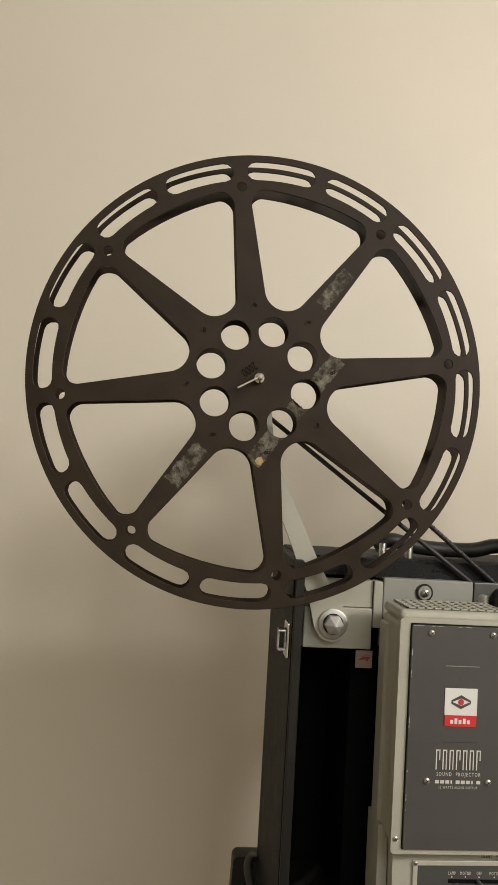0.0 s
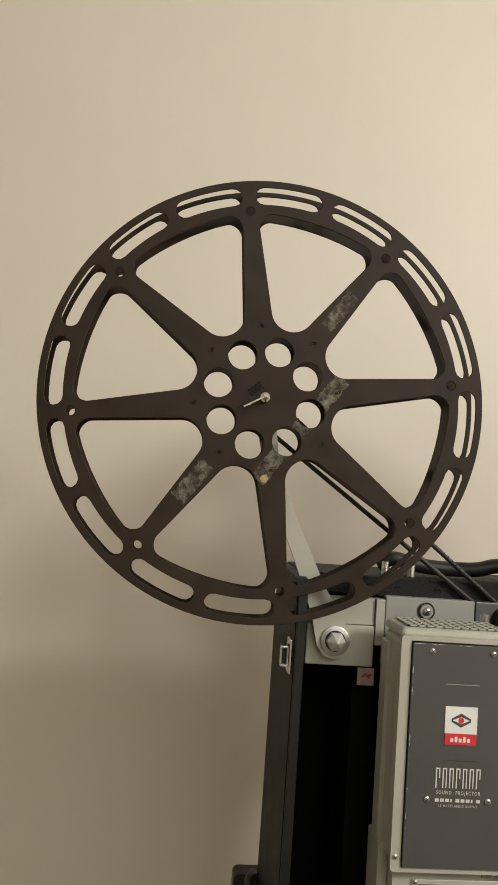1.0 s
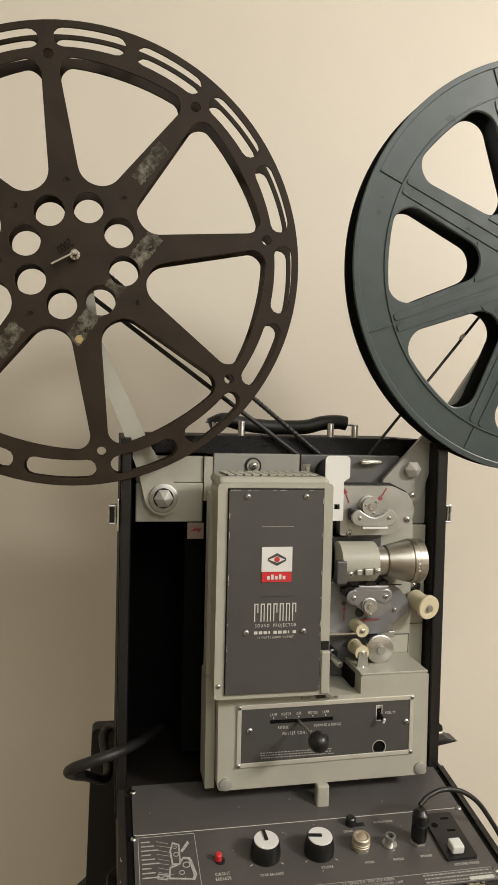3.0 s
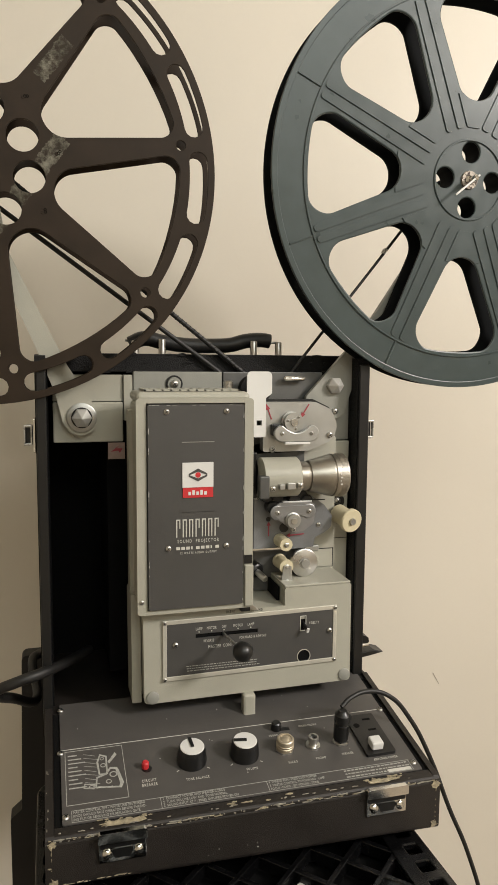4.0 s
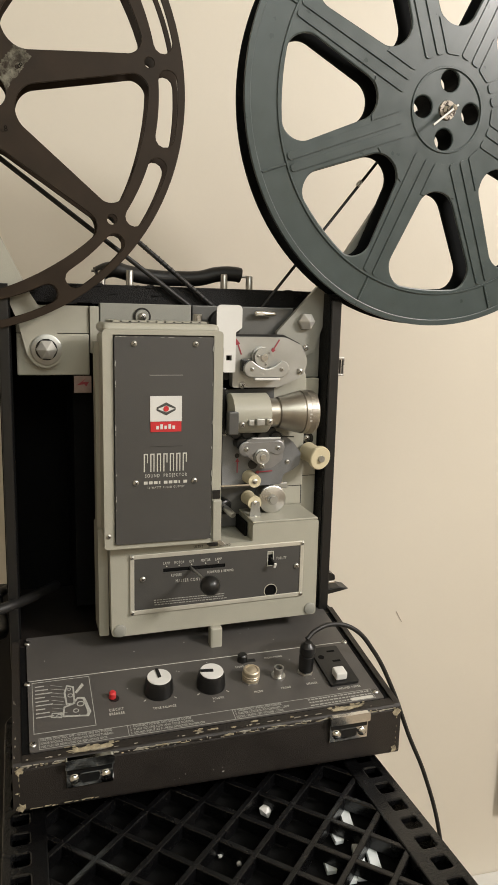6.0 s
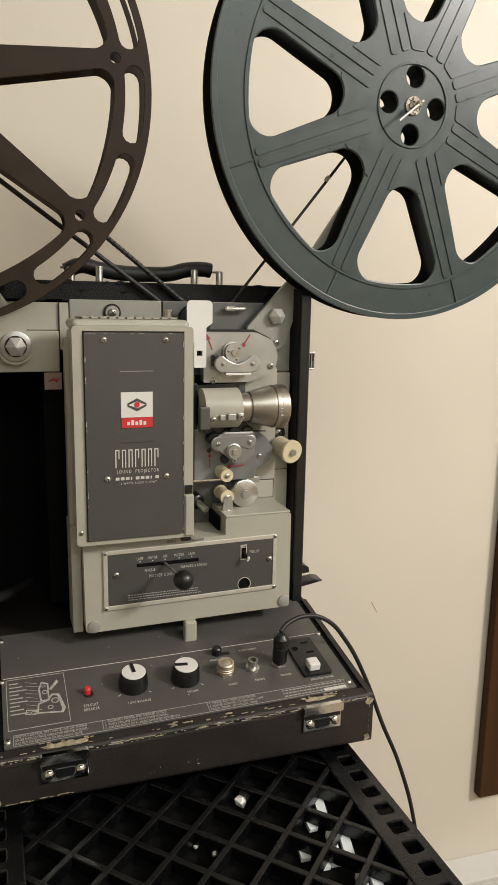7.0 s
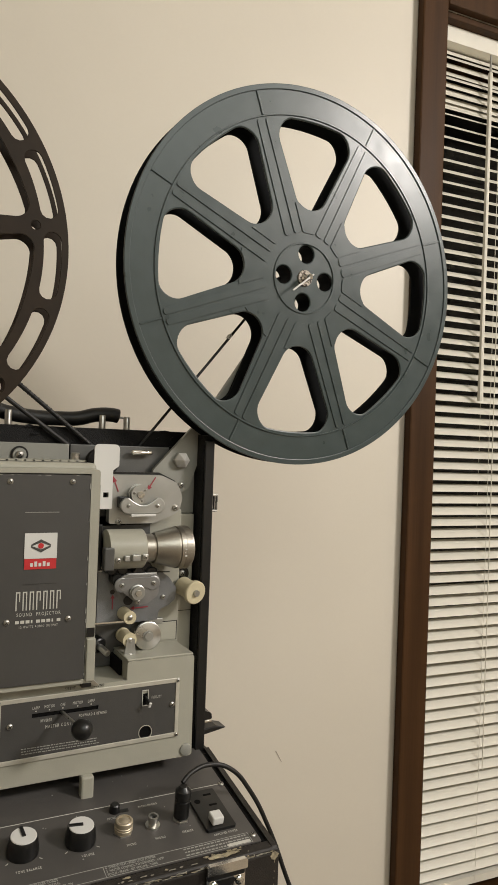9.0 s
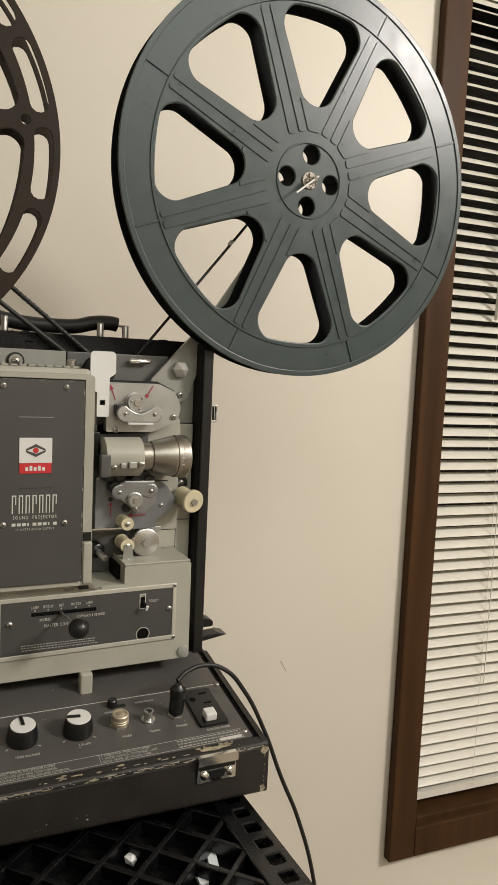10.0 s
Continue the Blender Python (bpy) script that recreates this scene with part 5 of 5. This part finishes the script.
for i in range(9):
    x0, v = 0.1085, 0.0705 - 0.0044 * i
    on_panel("diagram_line", flat(rect(x0, x0 + 0.007 + 0.003 * (i % 3), v, v + 0.0011), [], 0.0021, 0.00225), INKD, parent=panel, up=0.0023)
    on_panel("diagram_line", flat([(x0 + 0.012, v + 0.0004), (x0 + 0.021 + 0.002 * (i % 2), v - 0.003), (x0 + 0.021 + 0.002 * (i % 2), v - 0.0027), (x0 + 0.012, v + 0.0007)], [], 0.0021, 0.0022), INKD, parent=panel, up=0.0023)
for o, h in (([(0.1275, 0.0330), (0.1470, 0.0300), (0.1490, 0.0345), (0.1455, 0.0520), (0.1400, 0.0530), (0.1360, 0.0470), (0.1290, 0.0440)], [(0.1290, 0.0342), (0.1452, 0.0318), (0.1465, 0.0345), (0.1440, 0.0500), (0.1405, 0.0510), (0.1370, 0.0455), (0.1300, 0.0428)]),
             ([(0.1310, 0.0460), (0.1380, 0.0460), (0.1385, 0.0660), (0.1330, 0.0690), (0.1300, 0.0600)], [(0.1322, 0.0472), (0.1368, 0.0472), (0.1372, 0.0650), (0.1335, 0.0670), (0.1315, 0.0600)]),
             ([(0.1190, 0.0340), (0.1270, 0.0320), (0.1280, 0.0370), (0.1200, 0.0390)], [(0.1200, 0.0348), (0.1262, 0.0332), (0.1270, 0.0362), (0.1206, 0.0380)])):
    on_panel("diagram_outline", flat(o, [h], 0.0021, 0.00225), INKD, parent=panel, up=0.0023)
for x, v, r in ((0.1420, 0.0450, 0.0030), (0.1350, 0.0560, 0.0022), (0.1250, 0.0345, 0.0020), (0.1380, 0.0380, 0.0022), (0.1345, 0.0635, 0.0016)):
    on_panel("diagram_ring", flat(circle(x, v, r, 18), [circle(x, v, r * 0.72, 18)], 0.0021, 0.00225), INKD, parent=panel, up=0.0023)
on_panel("diagram_fill", flat([(0.1385, 0.0590), (0.1450, 0.0690), (0.1462, 0.0660), (0.1400, 0.0575)], [], 0.0021, 0.00225), INKD, parent=panel, up=0.0023)
on_panel("diagram_fill", flat([(0.1465, 0.0310), (0.1492, 0.0345), (0.1462, 0.0500), (0.1450, 0.0490)], [], 0.00225, 0.0023), INKD, parent=panel, up=0.0023)
# instruction strip
on_panel("strip_frame", flat(rect(0.1095, 0.3770, 0.0052, 0.0164), [rect(0.1099, 0.1736, 0.0056, 0.0160), rect(0.1740, 0.2560, 0.0056, 0.0160), rect(0.2564, 0.3766, 0.0056, 0.0160)], 0.0021, 0.0022), INKD, parent=panel)
for k, txt in enumerate(("MASTER CONTROL OFF - WHITE LINE ON THREAD", "KNOB SHOULD FACE OPERATOR BEFORE THREAD-", "ING FILM OR REMOVING OR REPLACING GATE.")):
    on_panel_text(txt, 0.0033, 0.1106, 0.0143 - 0.0034 * k, INKD, "LEFT", 0.68)
for k, txt in enumerate(("1  CONNECT POWER AND SPEAKER CORDS", "2  TURN VOLUME LOW AND TONE NORMAL", "3  SOUND-INPUT AT F - PRESS AMPLIFIER POWER-ON")):
    on_panel_text(txt, 0.0033, 0.1752, 0.0143 - 0.0034 * k, INKD, "LEFT", 0.72)
for k, txt in enumerate(("4  THREAD FILM - PRESS LOOP FORMER", "5  MASTER CONTROL TO FORWARD - LAMP", "FOCUS - FRAME - SET VOLUME - TONE")):
    on_panel_text(txt, 0.0033, 0.2575, 0.0143 - 0.0034 * k, INKD, "LEFT", 0.68)
for k in range(3):
    x0 = 0.3200
    while x0 < 0.3745:
        w = random.uniform(0.0010, 0.0042)
        on_panel("fine_print_bar", flat(rect(x0, x0 + w, 0.0070 + 0.0033 * k, 0.0082 + 0.0033 * k), [], 0.0021, 0.0022), INKD, parent=panel)
        x0 += w + 0.0009
on_panel("pale_plate", flat(rect(0.3555, 0.3755, 0.0060, 0.0090), [], 0.0021, 0.0023), INK, parent=panel)

# controls
on_panel("breaker_button", lathe((0.1668, 0.0490, 0.002), (0, 0, 1), [(0, 0.0027), (0.0010, 0.0029), (0.0050, 0.0028), (0.0062, 0.0019)], 24), RED, "red breaker button", smooth=True)
on_panel("breaker_collar", lathe((0.1680, 0.0478, 0.002), (0, 0, 1), [(0, 0.0040), (0.0006, 0.0038)], 24), BLACKP)
on_panel_text("CIRCUIT", 0.0040, 0.1680, 0.0350)
on_panel_text("BREAKER", 0.0040, 0.1680, 0.0305)


def knob(x, v, turn):
    k = on_panel("knob", lathe((x, v, 0.002), (0, 0, 1), [(0, 0.0118), (0.004, 0.0120), (0.0125, 0.0106), (0.0140, 0.0098)], 44), BLACKP, "black knob with white dial face", smooth=True)
    on_panel("dial_face", lathe((x, v, 0.016), (0, 0, 1), [(0, 0.0097), (0.0006, 0.0094)], 40), WHITE, "white dial face", smooth=True, parent=k)
    bm = box(-0.0013, 0.0013, -0.0012, 0.0094, 0.0, 0.0012)
    bm.transform(pose(x, v, 0.0163, 0, 0, turn))
    on_panel("pointer", bm, BLACKP, "black pointer", parent=k)
    for i in range(30):  # grip flutes
        a = 2 * math.pi * i / 30
        bm = box(-0.00045, 0.00045, -0.0003, 0.0006, 0.002, 0.0125)
        bm.transform(pose(x + 0.0112 * math.cos(a), v + 0.0112 * math.sin(a), 0.001, 0, 0, math.degrees(a) - 90) @ pose(0, 0, 0, 4.5, 0, 0))
        on_panel("flute", bm, BLACKP, parent=k)
    for a in (-40, 215):
        bm = box(0.0140, 0.0165, -0.0003, 0.0003, 0.0021, 0.00225)
        bm.transform(pose(x, v, 0, 0, 0, a))
        on_panel("index_mark", bm, INK, parent=panel)


knob(0.2037, 0.0492, 4)
knob(0.2468, 0.0478, 82)
on_panel_text("TONE BALANCE", 0.0034, 0.2050, 0.0300)
on_panel_text("VOLUME", 0.0034, 0.2490, 0.0315)
part("tilt_knob", box(0.2590, 0.2700, 0.5600, 0.5700, 0.9190, 0.9405), BODY, base, "pale tilt lever", 0.0018)
on_panel("slide_knob", lathe((0.2815, 0.0735, 0.002), (0, 0, 1), [(0, 0.0045), (0.006, 0.0040), (0.007, 0.003)], 16), BLACKP, "black selector", smooth=True)
on_panel("slide_slot", flat(rect(0.2800, 0.2930, 0.0700, 0.0740), [], 0.0021, 0.0023), BLACKP)
on_panel_text("SOUND", 0.0032, 0.2770, 0.0655)
on_panel_text("MICRO-PHONO", 0.0032, 0.3100, 0.0725)
on_panel("jack_collar", lathe((0.2814, 0.0480, 0.002), (0, 0, 1), [(0, 0.0080), (0.0012, 0.0078)], 6), STEEL)
mj = on_panel("microphone_jack", lathe((0.2814, 0.0480, 0.0032), (0, 0, 1), [(0, 0.0070), (0.003, 0.0074), (0.0034, 0.0070), (0.0050, 0.0074), (0.0054, 0.0070), (0.0090, 0.0070), (0.0098, 0.0062), (0.0098, 0.0050), (0.0090, 0.0048), (0.0098, 0.0032), (0.0104, 0.0014)], 36), BRASS, "tarnished brass jack cap", smooth=True)
pjk = on_panel("phono_jack", lathe((0.3059, 0.0476, 0.002), (0, 0, 1), [(0, 0.0060), (0.0014, 0.0060), (0.0016, 0.0036), (0.0050, 0.0036), (0.0054, 0.0042), (0.0090, 0.0042), (0.0090, 0.0028), (0.0060, 0.0026)], 28), STEEL, "steel phono jack", smooth=True)
on_panel("jack_hole", lathe((0.3059, 0.0476, 0.008), (0, 0, 1), [(0, 0.0026), (0.0006, 0.0026)], 20), BLACKP)
sj = on_panel("speaker_jack", lathe((0.3307, 0.0480, 0.002), (0, 0, 1), [(0, 0.0074), (0.0022, 0.0070)], 6), STEEL, "steel hexagon jack nut", 0.0006)
on_panel_text("MICRO", 0.0034, 0.2835, 0.0320)
on_panel_text("PHONO", 0.0034, 0.3075, 0.0322)
on_panel_text("SPEAKER", 0.0034, 0.3310, 0.0328)
on_panel_text("AMPLIFIER POWER", 0.0034, 0.3600, 0.0215)
out = on_panel("power_outlet", flat(rounded(rect(0.3450, 0.3710, 0.0250, 0.0745), 0.0015), [], 0.002, 0.0046), BLACKP, "black power outlet plate", 0.0008)
for b in (rect(0.3588, 0.3660, 0.0665, 0.0685), rect(0.3588, 0.3660, 0.0530, 0.0550)):
    on_panel("outlet_slot", flat(b, [], 0.0046, 0.0048), CASEIN, parent=out)
on_panel("outlet_hole", flat(circle(0.3508, 0.0610, 0.0027), [], 0.0046, 0.0048), CASEIN, parent=out)
on_panel("rocker_switch", box(0.3510, 0.3610, 0.0285, 0.0390, 0.0046, 0.0115), WHITE, "white rocker switch", 0.0012, parent=out)

# latches on the front of the base
for x0 in (0.1268, 0.3298):
    lt = part("latch", box(x0, x0 + 0.0335, 0.4566, 0.4584, 0.8815, 0.9028), CHROME, base, "chrome case latch with two rivets", 0.0006)
    part("latch_hook", sheet(rounded(rect(x0 - 0.0004, x0 + 0.0339, 0.8975, 0.9050), [0.001, 0.001, 0.002, 0.002]), [], 0.4535, 0.4575), CHROME, lt, "", 0.0032, segs=5)
    part("latch_recess", sheet(rounded([(x0 + 0.001, 0.8925), (x0 + 0.0325, 0.8925), (x0 + 0.0325, 0.8970), (x0 + 0.001, 0.8970)], 0.0008), [], 0.4560, 0.4565), BLACKP, lt)
    part("latch_tongue", sheet(rounded([(x0 + 0.011, 0.8850), (x0 + 0.0225, 0.8850), (x0 + 0.0245, 0.8917), (x0 + 0.009, 0.8917)], 0.0015), [], 0.4556, 0.4565), BLACKP, lt)
    for sx in (0.0060, 0.0280):
        part("rivet", lathe((x0 + sx, 0.4565, 0.8880), (0, -1, 0), [(0, 0.0036), (0.0012, 0.0034), (0.0022, 0.0022), (0.0026, 0.0008)], 22), CHROME, lt, smooth=True)


def fray(x0, x1, y0, y1, z0, z1, n, name="frayed_edge", mat=None, thick=0.0005):
    """Irregular patches where the covering has worn through."""
    for _ in range(n):
        x, y, zz = random.uniform(x0, x1), random.uniform(y0, y1), random.uniform(z0, z1)
        w, d = random.choice((0.0006, 0.0009, 0.0012, 0.0018, 0.0040)) * random.uniform(0.7, 1.2), random.uniform(0.00015, 0.00045)
        pts = [(x + w * math.cos(a) * random.uniform(0.5, 1.2), zz + d * math.sin(a) * random.uniform(0.4, 1.4)) for a in [2 * math.pi * k / 11 for k in range(11)]]
        yield pts, y


for pts, y in fray(0.094, 0.391, 0.4580, 0.4580, 0.9012, 0.9032, 150):
    part("frayed_edge", sheet(pts, [], 0.4582, 0.4590), WORNW if random.random() < 0.7 else EDGEW, base)
for pts, y in fray(0.0945, 0.0965, 0.4580, 0.4580, 0.869, 0.899, 12):
    part("frayed_edge", sheet([((p[0] - pts[0][0]) * 0.3 + 0.0955, p[1] + (p[1] - pts[0][1]) * 1.5) for p in pts], [], 0.4582, 0.4587), EDGEW, base)
for pts, y in fray(0.391, 0.3925, 0.4580, 0.4580, 0.864, 0.899, 10):
    part("frayed_edge", sheet([((p[0] - pts[0][0]) * 0.3 + 0.3905, p[1] + (p[1] - pts[0][1]) * 1.5) for p in pts], [], 0.4582, 0.4587), EDGEW, base)
for pts, y in fray(0.096, 0.15, 0.4580, 0.4580, 0.8690, 0.8700, 14):
    part("frayed_edge", sheet(pts, [], 0.4582, 0.4587), EDGEW, base)
for pts, y in fray(0.20, 0.26, 0.4580, 0.4580, 0.872, 0.880, 6):
    part("chip", sheet([((p[0] - pts[0][0]) * 0.22 + pts[0][0], p[1] + (p[1] - pts[0][1]) * 0.6) for p in pts], [], 0.4582, 0.4587), INK, base)


def top_flake(cx, cv, w, d, n, mat):
    """A worn patch on the sloping top edge."""
    pts = [(cx + w * math.cos(2 * math.pi * k / n) * random.uniform(0.75, 1.1), cv + d * math.sin(2 * math.pi * k / n) * random.uniform(0.5, 1.15)) for k in range(n)]
    on_panel("worn_patch", flat(pts, [], 0.0026, 0.0031), mat, "tan board showing through the worn covering")


top_flake(0.146, -0.0015, 0.017, 0.0030, 34, EDGEW)
for k in range(14):
    top_flake(random.uniform(0.128, 0.166), random.uniform(0.0000, 0.0030), random.uniform(0.0008, 0.0025), random.uniform(0.0003, 0.0008), 11, EDGEW)
    top_flake(random.uniform(0.332, 0.364), random.uniform(-0.0005, 0.0022), random.uniform(0.0008, 0.0025), random.uniform(0.0003, 0.0007), 11, EDGEW)
for cx, cz in ((0.0955, 0.8995), (0.0965, 0.8715), (0.3900, 0.8985), (0.3895, 0.8650)):  # bare board at the corners
    for k in range(3):
        bits = [(cx + random.uniform(-0.001, 0.001) + 0.0030 * math.cos(a) * random.uniform(0.5, 1.1), cz + random.uniform(-0.0015, 0.0015) + 0.0022 * math.sin(a) * random.uniform(0.5, 1.2)) for a in [2 * math.pi * q / 13 for q in range(13)]]
        part("frayed_edge", sheet(bits, [], 0.45805 + 0.0001 * k, 0.4587), EDGEW, base)
top_flake(0.347, -0.0016, 0.015, 0.0024, 34, EDGEW)
for k in range(30):
    top_flake(random.uniform(0.095, 0.392), random.uniform(-0.0040, -0.0030), random.choice((0.0006, 0.001, 0.0015, 0.003)), random.uniform(0.0002, 0.0005), 12, WORNW)
for k in range(8):
    top_flake(random.uniform(0.22, 0.30), random.uniform(-0.003, 0.001), random.uniform(0.001, 0.004), random.uniform(0.0004, 0.0010), 12, EDGEW)
for k in range(6):
    top_flake(random.uniform(0.0920, 0.0935), random.uniform(0.0, 0.06), 0.0004, random.uniform(0.0008, 0.003), 12, WORNW)

# ---- cables ----
plug = thing("speaker_cable", (0.331, 0.52, 0.92), "black speaker cable plugged into the amplifier panel", "cable")
bm = lathe((0.3307, 0.0480, 0.0043), (0, 0.04, 1), [(0, 0.0055), (0.001, 0.0063), (0.0150, 0.0065), (0.0155, 0.0056), (0.0175, 0.0056), (0.0180, 0.0068), (0.0240, 0.0066), (0.0252, 0.0050), (0.0275, 0.0032)], 32)
bm.transform(TILT)
part("plug", bm, BLACKP, plug, "black plug body", smooth=True)
tube("cord", [(0.3310, 0.5125, 0.9440), (0.3400, 0.5160, 0.9490), (0.3600, 0.5200, 0.9510), (0.3790, 0.5200, 0.9440), (0.3985, 0.5200, 0.9220), (0.4200, 0.5200, 0.8830), (0.4420, 0.5200, 0.8300), (0.4620, 0.5200, 0.7860), (0.4840, 0.5200, 0.7180), (0.5100, 0.52, 0.55), (0.52, 0.52, 0.3), (0.53, 0.52, -0.015), (0.60, 0.55, -0.0175)], 0.0020, RUBBER, plug)
mains = thing("power_cord", (0.07, 0.66, 0.95), "thick black power cord looping out of the case", "cable")
tube("cord", [(0.1322, 0.6600, 0.9553), (0.1091, 0.6200, 0.9613), (0.0865, 0.5920, 0.9652), (0.0678, 0.5880, 0.9616), (0.0528, 0.5940, 0.9539), (0.0495, 0.6060, 0.9448), (0.0623, 0.6300, 0.9293), (0.0825, 0.6700, 0.9077), (0.0780, 0.7200, 0.9250), (0.0850, 0.7515, 0.9200)], 0.0046, RUBBER, mains)

# dust on the sloping panel; worn spots, with painted highlights, along the cover's edges
for k in range(18):
    x, v, r = random.uniform(0.105, 0.38), random.uniform(0.02, 0.12), random.uniform(0.00025, 0.0006)
    on_panel("dust_speck", flat([(x + r * random.uniform(0.6, 1.3) * math.cos(a), v + r * random.uniform(0.6, 1.3) * math.sin(a)) for a in [math.pi * q / 3 for q in range(6)]], [], 0.0024, 0.0026), INKD, parent=panel)
for k in range(26):
    side, q = k % 3, random.random()
    w, h = random.uniform(0.0002, 0.0005), random.uniform(0.0006, 0.0030)
    if side == 2:
        x, z, w, h = 0.177 + 0.077 * q, 1.1957, h, w * 0.7
    else:
        x, z = (0.1760, 0.2548)[side], 1.03 + 0.163 * q
    part("worn_highlight", sheet([(x - w, z - h * 0.6), (x + w * 0.4, z - h), (x + w, z + h * 0.3), (x - w * 0.2, z + h)], [], 0.55095, 0.5514), INKD, cover)
